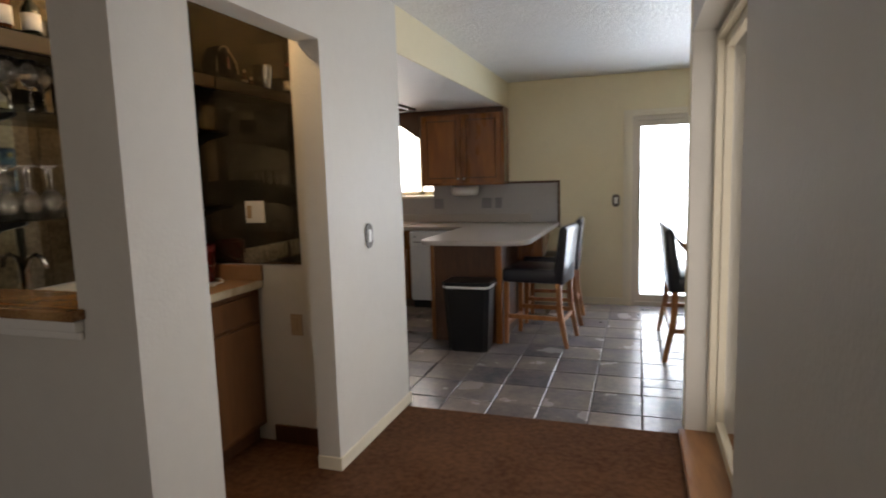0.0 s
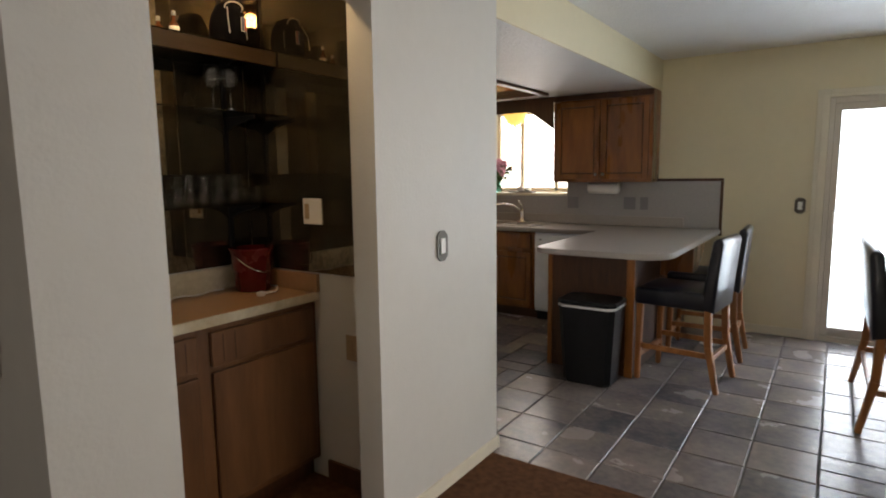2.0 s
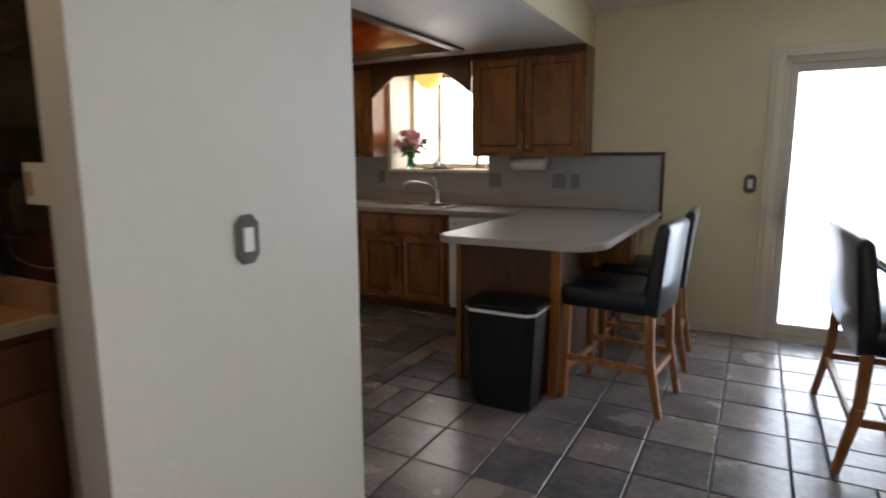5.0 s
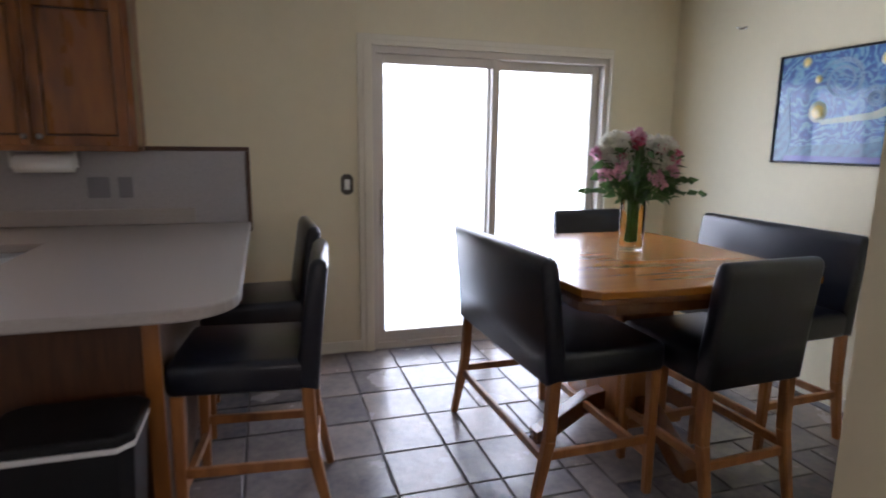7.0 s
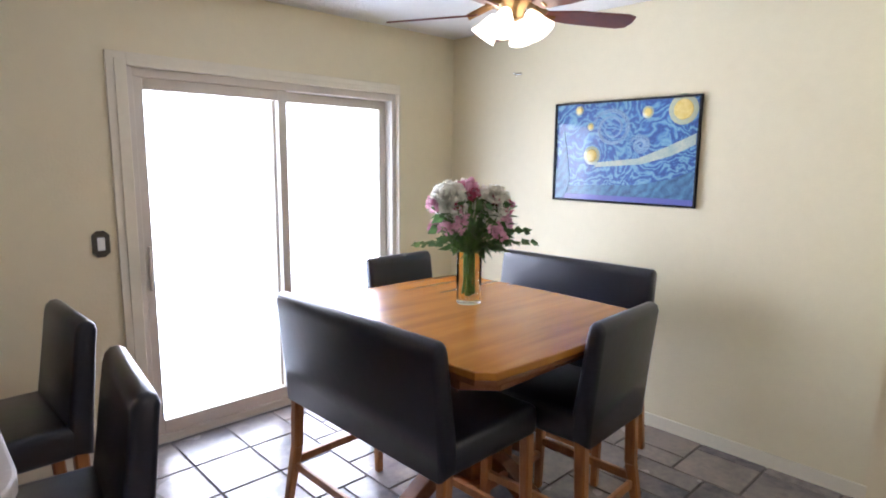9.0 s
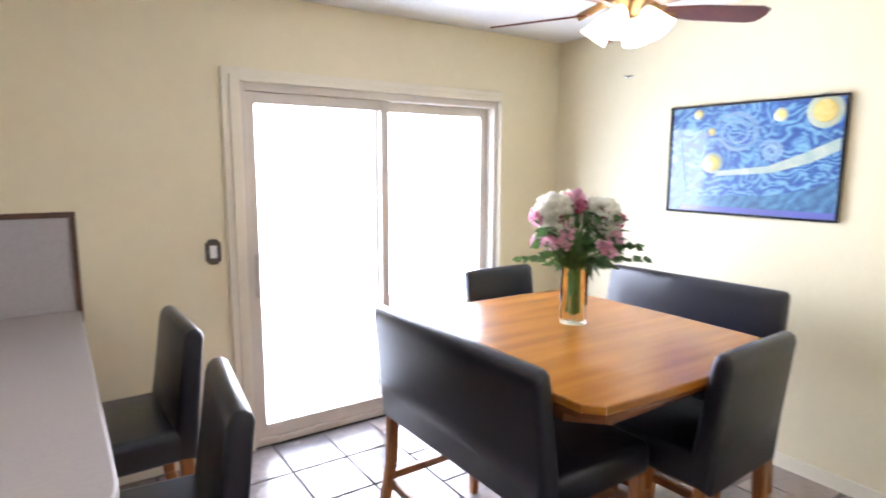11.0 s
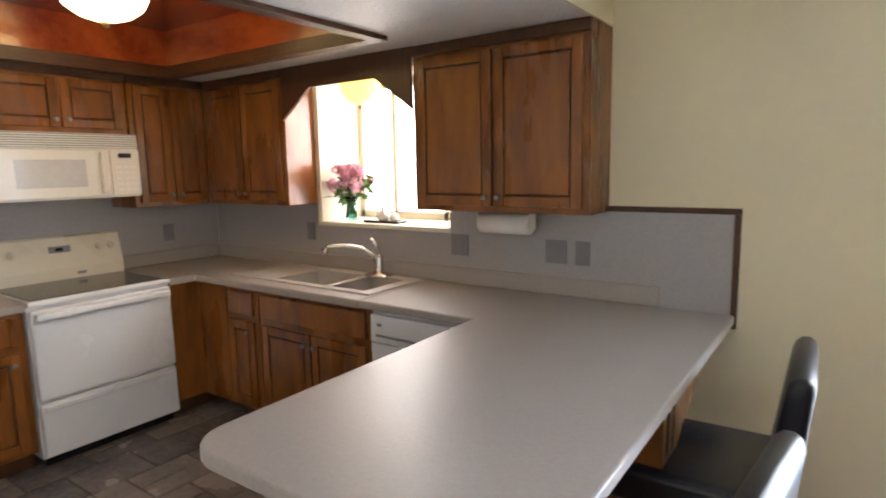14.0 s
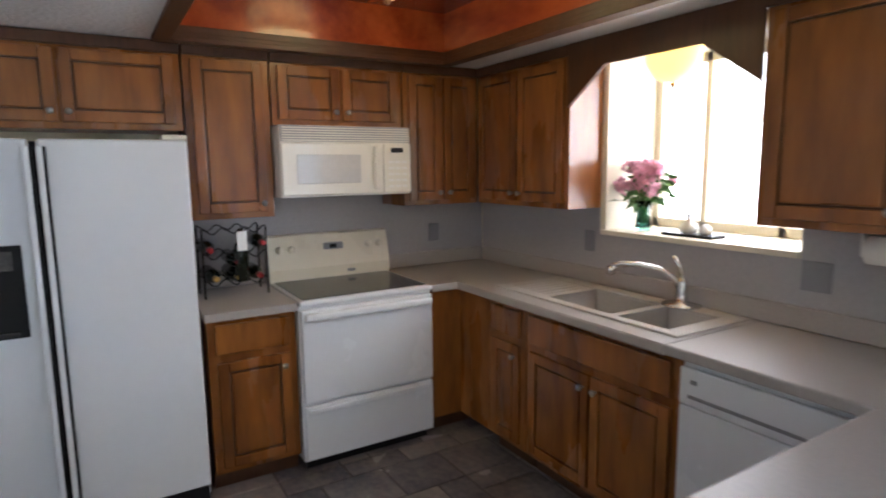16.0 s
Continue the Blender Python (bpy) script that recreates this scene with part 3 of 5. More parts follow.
def arc(cx, cy, r, a0, a1, n=7):
    return [(cx + r * math.cos(radians(a0 + (a1 - a0) * i / n)), cy + r * math.sin(radians(a0 + (a1 - a0) * i / n))) for i in range(n + 1)]


PW, PE, PS = -1.02, -0.085, 6.57
outline = arc(PW + 0.12, PS + 0.12, 0.12, 180, 270) + arc(PE - 0.20, PS + 0.20, 0.20, 270, 360) + [(PE, NORTH - 0.004), (-1.70, NORTH - 0.004), (-1.70, CF), (PW, CF)]
Part().prism(outline, 0.868, 0.910, "z", 0.008).done("top", M_LAM, top)
Part().box(-2.92, -1.70, CF, SY0, 0.868, 0.910).box(-2.92, -1.70, SY1, NORTH - 0.004, 0.868, 0.910).box(-2.92, SX0, SY0, SY1, 0.868, 0.910).box(SX1, -1.70, SY0, SY1, 0.868, 0.910).done("top", M_LAM, top)
Part().box(WEST + 0.004, -2.92, CF, NORTH - 0.004, 0.868, 0.910).box(WEST + 0.004, WFR, 7.76, CF, 0.868, 0.910, 0.004).done("top", M_LAM, top)
Part().box(-2.92, -1.70, CF - 0.006, CF + 0.02, 0.866, 0.908, 0.008).done("nosing", M_LAM, top)
Part().box(WEST + 0.004, WFR, 6.55, 6.985, 0.868, 0.910, 0.006).done("top", M_LAM, top)
p = Part()
p.box(WEST + 0.03, -0.40, NORTH - 0.028, NORTH - 0.004, 0.911, 1.005, 0.008).box(WEST + 0.004, WEST + 0.028, 7.77, NORTH - 0.03, 0.911, 1.005, 0.008)
p.box(WEST + 0.004, WEST + 0.028, 6.555, 6.98, 0.911, 1.005, 0.008)
p.done("upstand", M_LAM, top)
bs = thing("backsplash", (-1.9, NORTH, 0.91), "grey laminate backsplash edged with wood trim", "backsplash")
Part().box(WEST + 0.01, -2.605, NORTH - 0.003, NORTH, 0.90, UB + 0.02).box(-2.605, -1.555, NORTH - 0.003, NORTH, 0.90, 1.193).box(-1.555, -0.10, NORTH - 0.003, NORTH, 0.90, 1.345).done("panel", M_SPLASH, bs)
Part().box(WEST, WEST + 0.003, 5.6, NORTH - 0.004, 0.88, UB + 0.1).done("panel", M_SPLASH, bs)
Part().box(-0.644, -0.077, NORTH - 0.016, NORTH, 1.343, 1.368, 0.003).box(-0.102, -0.077, NORTH - 0.016, NORTH, 0.85, 1.342, 0.003).done("edging", M_CABD, bs)


def base_unit(side, face, wall, u0, u1, doors, label, drawer=True, body_top=0.866):
    base = (((u0 + u1) / 2, (face + wall) / 2, 0) if side == "n" else ((face + wall) / 2, (u0 + u1) / 2, 0))
    t = thing("base_cabinet", base, label, "cabinet", "kitchen base cabinets")
    depth = abs(face - wall)
    p = Part()
    put(p, side, face, u0, u1, -depth, 0, 0.10, body_top, 0.002)
    if body_top < 0.8:
        put(p, side, face, u0, u1, -0.02, 0, body_top, 0.866)
    p.done("body", M_CAB, t)
    p = Part()
    put(p, side, face, u0, u1, -depth, -0.07, 0.0, 0.099)
    p.done("plinth", M_CABD, t)
    n = max(1, len(doors))
    for i, kn in enumerate(doors):
        a, b = u0 + 0.03 + (u1 - u0 - 0.06) * i / n, u0 + 0.03 + (u1 - u0 - 0.06) * (i + 1) / n
        leaf(t, side, face, a + 0.006, b - 0.006, 0.13, 0.66 if drawer else 0.84, (a + 0.04 if kn == "l" else b - 0.04), 0.60)
    if drawer:
        p = Part()
        put(p, side, face, u0 + 0.035, u1 - 0.035, 0, 0.02, 0.70, 0.845, 0.006)
        p.done("drawer", M_CAB, t)
    return t


BFY, BFX = 7.965, -3.165
base_unit("n", BFY, NORTH, -2.54, -1.645, "rl", "stained oak sink cabinet with two doors", body_top=0.70)
base_unit("n", BFY, NORTH, -2.86, -2.55, "r", "narrow stained oak base cabinet by the corner")
base_unit("w", BFX, WEST, 7.77, 8.54, "", "blind corner base cabinet beside the range", drawer=False)
base_unit("w", BFX, WEST, 6.56, 6.98, "r", "stained oak base cabinet beside the refrigerator")
# filler of the corner
box("filler", -3.16, -2.865, 7.966, 8.54, 0.10, 0.866, M_CAB, None, 0.002)
tagged(bpy.data.objects["filler"], "stained oak corner filler panel", "cabinet")

pen = thing("peninsula_cabinet", (-0.66, 7.4, 0), "dark oak peninsula cabinet under the counter", "cabinet")
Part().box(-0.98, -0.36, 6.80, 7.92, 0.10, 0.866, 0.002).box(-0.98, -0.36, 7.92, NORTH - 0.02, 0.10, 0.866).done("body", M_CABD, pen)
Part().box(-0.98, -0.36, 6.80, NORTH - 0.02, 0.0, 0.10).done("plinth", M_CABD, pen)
Part().box(-0.40, -0.345, 6.775, 6.80, 0.0, 0.866, 0.004).done("post", M_CAB, pen)
Part().box(-0.985, -0.95, 6.785, 6.80, 0.0, 0.866, 0.004).done("post", M_CAB, pen)
Part().prism([(7.55, 0.866), (7.55, 0.62), (7.62, 0.60), (8.0, 0.80), (8.0, 0.866)], -0.36, -0.12, "x").done("bracket", M_CAB, pen)

# dishwasher
dw = thing("dishwasher", (-1.34, 8.2, 0), "white built-in dishwasher under the counter", "dishwasher")
Part().box(-1.64, -1.045, BFY + 0.005, 8.5, 0.09, 0.862).done("body", M_WHITE, dw)
Part().box(-1.637, -1.048, BFY - 0.022, BFY + 0.004, 0.12, 0.70, 0.006).done("door", M_WHITE, dw)
Part().box(-1.637, -1.048, BFY - 0.024, BFY + 0.004, 0.705, 0.845, 0.006).done("control_panel", M_WHITE, dw)
Part().box(-1.60, -1.08, BFY - 0.030, BFY - 0.020, 0.735, 0.747, 0.003).done("handle", M_GREY, dw)
Part().box(-1.59, -1.565, BFY - 0.028, BFY - 0.024, 0.79, 0.805).done("badge", M_GREY, dw)
Part().box(-1.63, -1.05, BFY + 0.03, BFY + 0.06, 0.0, 0.09).done("plinth", M_BLACK, dw)

# range
RY0, RY1, RF = 6.992, 7.757, -3.13
rg = thing("range", (-3.44, 7.375, 0), "white electric range with almond control panel", "oven")
Part().box(WEST + 0.02, RF - 0.02, RY0, RY1, 0.05, 0.885, 0.004).done("body", M_WHITE, rg)
Part().box(WEST + 0.02, RF + 0.012, RY0, RY1, 0.886, 0.914, 0.008).done("rim", M_WHITE, rg)
Part().box(WEST + 0.08, RF - 0.025, RY0 + 0.025, RY1 - 0.025, 0.913, 0.918, 0.002).done("cooktop", M_CERAM, rg, "dark speckled ceramic glass cooktop")
Part().box(RF - 0.018, RF + 0.016, RY0 + 0.006, RY1 - 0.006, 0.375, 0.868, 0.010).done("oven_door", M_WHITE, rg)
Part().box(RF + 0.012, RF + 0.05, RY0 + 0.02, RY1 - 0.02, 0.812, 0.852, 0.012).done("handle", M_WHITE, rg)
Part().box(RF - 0.018, RF + 0.014, RY0 + 0.006, RY1 - 0.006, 0.065, 0.360, 0.010).box(RF + 0.01, RF + 0.03, RY0 + 0.02, RY1 - 0.02, 0.318, 0.350, 0.008).done("drawer", M_WHITE, rg)
Part().prism([(WEST + 0.02, 0.914), (WEST + 0.10, 0.914), (WEST + 0.10, 0.985), (WEST + 0.055, 1.175), (WEST + 0.02, 1.185)], RY0, RY1, "y", 0.004).done("control_panel", M_ALMOND, rg, "almond control panel")
for y in (7.06, 7.13, 7.62, 7.69):
    p = Part().lathe([(0.022, 0.0), (0.021, 0.012), (0.015, 0.02)], (WEST + 0.075, y, 1.10), 14, "x").box(WEST + 0.088, WEST + 0.10, y - 0.004, y + 0.004, 1.082, 1.118, 0.002)
    p.done("dial", M_ALMOND, rg)
Part().box(WEST + 0.070, WEST + 0.082, 7.33, 7.45, 1.085, 1.125, 0.002).done("clock", M_GREY, rg)
Part().box(WEST + 0.078, WEST + 0.084, 7.365, 7.405, 1.095, 1.115).done("display", M_BOTTLE, rg)
Part().box(WEST + 0.096, WEST + 0.102, 7.47, 7.52, 0.94, 0.958).done("badge", M_GREY, rg)
Part().box(-3.7, RF - 0.05, RY0 + 0.02, RY1 - 0.02, 0.0, 0.05).done("plinth", M_BLACK, rg)

# microwave
mw = thing("microwave", (-3.55, 7.37, 1.42), "almond over-the-range microwave with louvred vent", "microwave")
MF = -3.36
Part().box(WEST + 0.01, MF, 6.997, 7.753, 1.42, 1.797, 0.004).done("body", M_MICRO, mw)
Part().box(MF, MF + 0.02, 7.00, 7.575, 1.43, 1.705, 0.008).done("door", M_MICRO, mw)
Part().box(MF + 0.012, MF + 0.022, 7.08, 7.44, 1.49, 1.645, 0.004).done("window", mat("mw_window", (0.56, 0.54, 0.50), 0.06, var=0.05, scale=40), mw)
Part().box(MF + 0.018, MF + 0.045, 7.515, 7.545, 1.45, 1.69, 0.010).done("handle", M_MICRO, mw)
Part().box(MF, MF + 0.018, 7.58, 7.75, 1.43, 1.705, 0.006).done("keypad", M_MICRO, mw)
Part().box(MF + 0.016, MF + 0.021, 7.625, 7.70, 1.655, 1.682).done("display", M_BLACK, mw)
for i in range(5):
    for j in range(3):
        box("key", MF + 0.017, MF + 0.020, 7.61 + j * 0.042, 7.64 + j * 0.042, 1.46 + i * 0.034, 1.472 + i * 0.034, M_PLATE, mw)
# grey sheet paints the shade between the louvres
box("vent_slot", MF, MF + 0.004, 7.005, 7.748, 1.712, 1.794, M_GREY, mw)
for i in range(6):
    box("louvre", MF, MF + 0.016, 7.01, 7.745, 1.715 + i * 0.013, 1.722 + i * 0.013, M_MICRO, mw)

# refrigerator
fr = thing("refrigerator", (-3.42, 6.07, 0), "white side-by-side refrigerator with black ice dispenser", "refrigerator")
FF = -3.11
Part().box(WEST + 0.02, FF - 0.055, 5.60, 6.53, 0.02, 1.685, 0.006).done("body", M_FRIDGE, fr)
Part().box(FF - 0.05, FF, 5.985, 6.528, 0.09, 1.70, 0.010).done("door", M_FRIDGE, fr)
Part().box(FF - 0.05, FF, 5.602, 5.955, 0.09, 1.70, 0.010).done("door", M_FRIDGE, fr)
for y in (5.948, 5.992):
    Part().box(FF - 0.02, FF + 0.032, y - 0.010, y + 0.012, 0.12, 1.67, 0.006).done("handle", M_WHITE, fr)
    Part().box(FF - 0.02, FF + 0.030, y + 0.0125, y + 0.022, 0.12, 1.67, 0.002).done("inlay", M_BLACK, fr)
Part().box(FF - 0.03, FF + 0.004, 5.9605, 5.9815, 0.10, 1.69).done("door_gap", M_BLACK, fr)
Part().box(FF - 0.001, FF + 0.006, 5.62, 5.90, 0.92, 1.29, 0.004).done("dispenser_frame", M_BLACK, fr)
Part().box(FF + 0.004, FF + 0.010, 5.65, 5.87, 1.19, 1.27, 0.003).done("dispenser_panel", M_CERAM, fr)
Part().box(FF + 0.004, FF + 0.03, 5.65, 5.87, 0.935, 0.95, 0.003).done("drip_tray", M_CERAM, fr)
Part().box(FF - 0.06, FF - 0.01, 5.61, 6.52, 0.0, 0.085).done("grille", M_BLACK, fr)
Part().box(FF - 0.09, FF - 0.005, 6.43, 6.53, 1.701, 1.722, 0.005).done("hinge_cap", M_ALMOND, fr)

# sink
sk = thing("sink", (-2.3, 8.27, 0.9), "beige composite double sink with drainboard", "sink")
p = Part()
rx0, rx1, ry0, ry1 = SX0 - 0.02, SX1 + 0.02, SY0 - 0.02, SY1 + 0.02
b1, b2 = (-2.52, -2.11), (-2.07, -1.80)
by0, by1 = SY0 + 0.03, SY1 - 0.07
p.box(rx0, rx1, ry0, by0, 0.905, 0.920, 0.004).box(rx0, rx1, by1, ry1, 0.905, 0.920, 0.004)
p.box(rx0, b1[0], by0, by1, 0.900, 0.916).box(b1[1], b2[0], by0, by1, 0.895, 0.917, 0.004).box(b2[1], rx1, by0, by1, 0.905, 0.919)
for a, b, dep in ((b1[0], b1[1], 0.18), (b2[0], b2[1], 0.14)):
    p.box(a - 0.006, a, by0, by1, 0.905 - dep, 0.905).box(b, b + 0.006, by0, by1, 0.905 - dep, 0.905)
    p.box(a, b, by0 - 0.006, by0, 0.905 - dep, 0.905).box(a, b, by1, by1 + 0.006, 0.905 - dep, 0.905).box(a, b, by0, by1, 0.90 - dep, 0.905 - dep)
for i in range(6):
    p.box(-2.84 + i * 0.05, -2.825 + i * 0.05, by0 + 0.03, by1 - 0.02, 0.916, 0.919, 0.001)
p.done("basin", M_SINK, sk)
for cx in (-2.315, -1.935):
    Part().lathe([(0.04, 0.0), (0.04, 0.004), (0.02, 0.006)], (cx, 8.25, 0.726 if cx < -2.1 else 0.766), 16).done("drain", M_STEEL, sk)
fc = thing("faucet", (-2.030, 8.47, 0.92), "chrome kitchen faucet with single lever", "faucet")
Part().lathe([(0.09, 0.0), (0.088, 0.008), (0.03, 0.012), (0.026, 0.05), (0.026, 0.11), (0.02, 0.125), (0.008, 0.13)], (-2.030, 8.465, 0.920), 18).done("body", M_CHROME, fc, smooth=True)
Part().tube([(-2.030, 8.46, 0.99), (-2.055, 8.44, 1.045), (-2.100, 8.39, 1.09), (-2.160, 8.31, 1.11), (-2.210, 8.25, 1.112), (-2.235, 8.22, 1.10)], 0.014, 10).lathe([(0.018, -0.03), (0.018, 0.012)], (-2.235, 8.22, 1.09), 12).done("spout", M_CHROME, fc, smooth=True)
Part().tube([(-2.030, 8.465, 1.05), (-2.040, 8.46, 1.10), (-2.065, 8.44, 1.15)], 0.011, 8).done("lever", M_CHROME, fc, smooth=True)

# outlets of the backsplash, towel roll
for x, z, wd, m in ((-0.91, 1.13, 0.115, M_GREY), (-0.77, 1.13, 0.075, M_GREY), (-1.49, 1.13, 0.115, M_GREY), (-2.70, 1.15, 0.075, M_GREY)):
    o = thing("outlet", (x, NORTH - 0.003, z), "grey wall outlet plate on the backsplash", "outlet", "backsplash outlets")
    Part().box(x - wd / 2, x + wd / 2, NORTH - 0.010, NORTH - 0.0031, z - 0.06, z + 0.06, 0.003).done("plate", m, o)
    Part().box(x - 0.016, x + 0.016, NORTH - 0.013, NORTH - 0.010, z - 0.034, z + 0.034, 0.002).done("socket", M_GREY, o)
o = thing("outlet", (WEST, 8.14, 1.13), "grey wall outlet plate on the backsplash", "outlet", "backsplash outlets")
Part().box(WEST + 0.0031, WEST + 0.010, 8.10, 8.18, 1.07, 1.19, 0.003).done("plate", M_GREY, o)
tr = thing("paper_towel", (-1.13, 8.42, 1.30), "white paper towel roll under the cabinet", "paper towel")
Part().lathe([(0.02, -0.14), (0.052, -0.138), (0.052, 0.138), (0.02, 0.14)], (-1.13, 8.42, 1.275), 24, "x").done("roll", M_PAPER, tr)
Part().box(-1.285, -1.277, 8.39, 8.45, 1.25, 1.338, 0.003).box(-0.983, -0.975, 8.39, 8.45, 1.25, 1.338, 0.003).lathe([(0.008, -0.15), (0.008, 0.15)], (-1.13, 8.42, 1.275), 8, "x").done("holder", M_PLATE, tr)

# lamps
dl = thing("dome_lamp", (-2.57, 7.25, CEIL), "amber glass dome ceiling lamp", "ceiling lamp")
Part().lathe([(0.16, 0.0), (0.165, -0.02), (0.10, -0.035), (0.03, -0.04)], (-2.57, 7.25, CEIL - 0.013), 28).done("canopy", M_BRASS, dl)
Part().lathe([(0.19, -0.05), (0.19, -0.075), (0.165, -0.125), (0.11, -0.165), (0.05, -0.185), (0.005, -0.19)], (-2.57, 7.25, CEIL - 0.01), 32).done("shade", M_DOME, dl, "glowing amber glass")
Part().lathe([(0.004, -0.19), (0.02, -0.195), (0.012, -0.215), (0.003, -0.22)], (-2.57, 7.25, CEIL - 0.008), 12).done("finial", M_BRASS, dl)
sl = thing("sink_lamp", (-2.10, 8.43, SOFFIT), "amber glass dome lamp above the sink", "ceiling lamp")
Part().lathe([(0.11, 0.0), (0.11, -0.03), (0.05, -0.04)], (-2.10, 8.43, SOFFIT - 0.001), 24).done("canopy", M_BRASS, sl)
Part().lathe([(0.118, -0.042), (0.122, -0.10), (0.117, -0.16), (0.085, -0.215), (0.045, -0.24), (0.004, -0.247)], (-2.10, 8.43, SOFFIT), 28).done("shade", M_SINKLAMP, sl, "glowing amber glass")
Part().lathe([(0.004, -0.246), (0.014, -0.25), (0.01, -0.268), (0.003, -0.272)], (-2.10, 8.43, SOFFIT), 12).done("finial", M_BRASS, sl)

# ---- dining ----


def seat_unit(name, width, label, category, group=""):
    """A leather counter seat facing +x, origin on the floor under its middle."""
    t = thing(name, (0, 0, 0), label, category, group)
    h = width / 2
    p = Part()
    p.box(-0.22, 0.26, -h, h, 0.535, 0.655, 0.028, 3)
    p.done("seat", M_LEATH, t, smooth=True)
    p = Part()
    p.prism([(-0.165, 0.545), (-0.255, 0.53), (-0.268, 0.70), (-0.292, 0.945), (-0.296, 0.975), (-0.289, 0.998), (-0.272, 1.010), (-0.250, 1.008), (-0.234, 0.992), (-0.226, 0.965), (-0.200, 0.78)], -h, h, "y")
    ends = [e for e in p.bm.edges if abs(abs(e.verts[0].co.y) - h) < 1e-5 and abs(e.verts[0].co.y - e.verts[1].co.y) < 1e-5]
    bmesh.ops.bevel(p.bm, geom=ends, offset=0.022, segments=3, affect="EDGES", profile=0.5)
    p.done("backrest", M_LEATH, t, smooth=True)
    for sy in (-1, 1):
        y = sy * (h - 0.03)
        Part().bar((0.225, y, 0.54), (0.235, y, 0.0), 0.045, 0.045, 0.034, 0.034).done("leg", M_LEG, t)
        p = Part()
        p.bar((-0.215, y, 0.56), (-0.225, y, 0.30), 0.045, 0.045, 0.044, 0.042).bar((-0.225, y, 0.305), (-0.285, y, 0.0), 0.044, 0.042, 0.032, 0.034)
        p.done("leg", M_LEG, t)
        Part().box(-0.22, 0.22, y - 0.011, y + 0.011, 0.225, 0.26, 0.003).done("stretcher", M_LEG, t)
    Part().box(0.215, 0.24, -h + 0.045, h - 0.045, 0.16, 0.195, 0.003).done("stretcher", M_LEG, t)
    Part().box(-0.245, -0.225, -h + 0.045, h - 0.045, 0.20, 0.235, 0.003).done("stretcher", M_LEG, t)
    return t


stool = seat_unit("bar_stool", 0.47, "black leather counter stool with honey wood legs", "stool", "counter stools")
stool.matrix_basis = pose(-0.065, 7.0, 0, 0, 0, 174)
copy_thing(stool, pose(-0.05, 7.75, 0, 0, 0, 182))
c = copy_thing(stool, pose(1.73, 6.63, 0, 0, 0, 93))
for cc in (c, copy_thing(stool, pose(1.93, 7.68, 0, 0, 0, -90))):
    cc.name = "dining_chair"
    tagged(cc, "black leather counter-height dining chair at the table", "chair", "chairs round the table")
bench = seat_unit("dining_bench", 0.98, "black leather high-back bench with honey wood legs", "bench", "benches at the table")
bench.matrix_basis = pose(1.215, 7.045, 0, 0, 0, 1)
copy_thing(bench, pose(2.34, 7.165, 0, 0, 0, 183))

tb = thing("dining_table", (1.69, 7.10, 0), "square oak pedestal table with clipped corners", "table")


def clipped(x0, x1, y0, y1, c):
    return [(x0 + c, y0), (x1 - c, y0), (x1, y0 + c), (x1, y1 - c), (x1 - c, y1), (x0 + c, y1), (x0, y1 - c), (x0, y0 + c)]


def bowed(x0, x1, y0, y1, c, sag=0.022, n=8):
    """A clipped square whose long sides swell outwards."""
    pts = clipped(x0, x1, y0, y1, c)
    mx, my = (x0 + x1) / 2, (y0 + y1) / 2
    res = []
    for k in range(0, 8, 2):
        (ax, ay), (bx, by) = pts[k], pts[k + 1]
        ox, oy = (ax + bx) / 2 - mx, (ay + by) / 2 - my
        ln = math.hypot(ox, oy)
        for i in range(n + 1):
            f = i / n
            w = sag * 4 * f * (1 - f) / ln
            res.append((ax + (bx - ax) * f + ox * w, ay + (by - ay) * f + oy * w))
    return res


Part().prism(bowed(1.05, 2.14, 6.445, 7.66, 0.05), 0.880, 0.910, "z", 0.006).done("top", M_TABLE, tb)
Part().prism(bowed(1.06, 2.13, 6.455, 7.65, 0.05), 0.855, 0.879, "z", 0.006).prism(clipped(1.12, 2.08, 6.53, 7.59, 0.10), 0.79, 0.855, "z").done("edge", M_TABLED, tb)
Part().box(1.55, 1.83, 6.96, 7.24, 0.13, 0.79, 0.012).box(1.50, 1.88, 6.91, 7.29, 0.10, 0.14, 0.008).box(1.48, 1.90, 6.89, 7.31, 0.74, 0.79, 0.008).done("pedestal", M_LEG, tb)
for dx, dy in ((1, 0), (-1, 0), (0, 1), (0, -1)):
    p = Part()
    prof = [(0.10, 0.24), (0.22, 0.22), (0.36, 0.14), (0.46, 0.075), (0.50, 0.06), (0.50, 0.0), (0.43, 0.0), (0.36, 0.05), (0.24, 0.12), (0.10, 0.14)]
    if dx:
        p.prism([(1.69 + dx * a, z) for a, z in prof], 7.06, 7.14, "y", 0.006)
    else:
        p.prism([(7.10 + dy * a, z) for a, z in prof], 1.65, 1.73, "x", 0.006)
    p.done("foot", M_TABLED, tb)


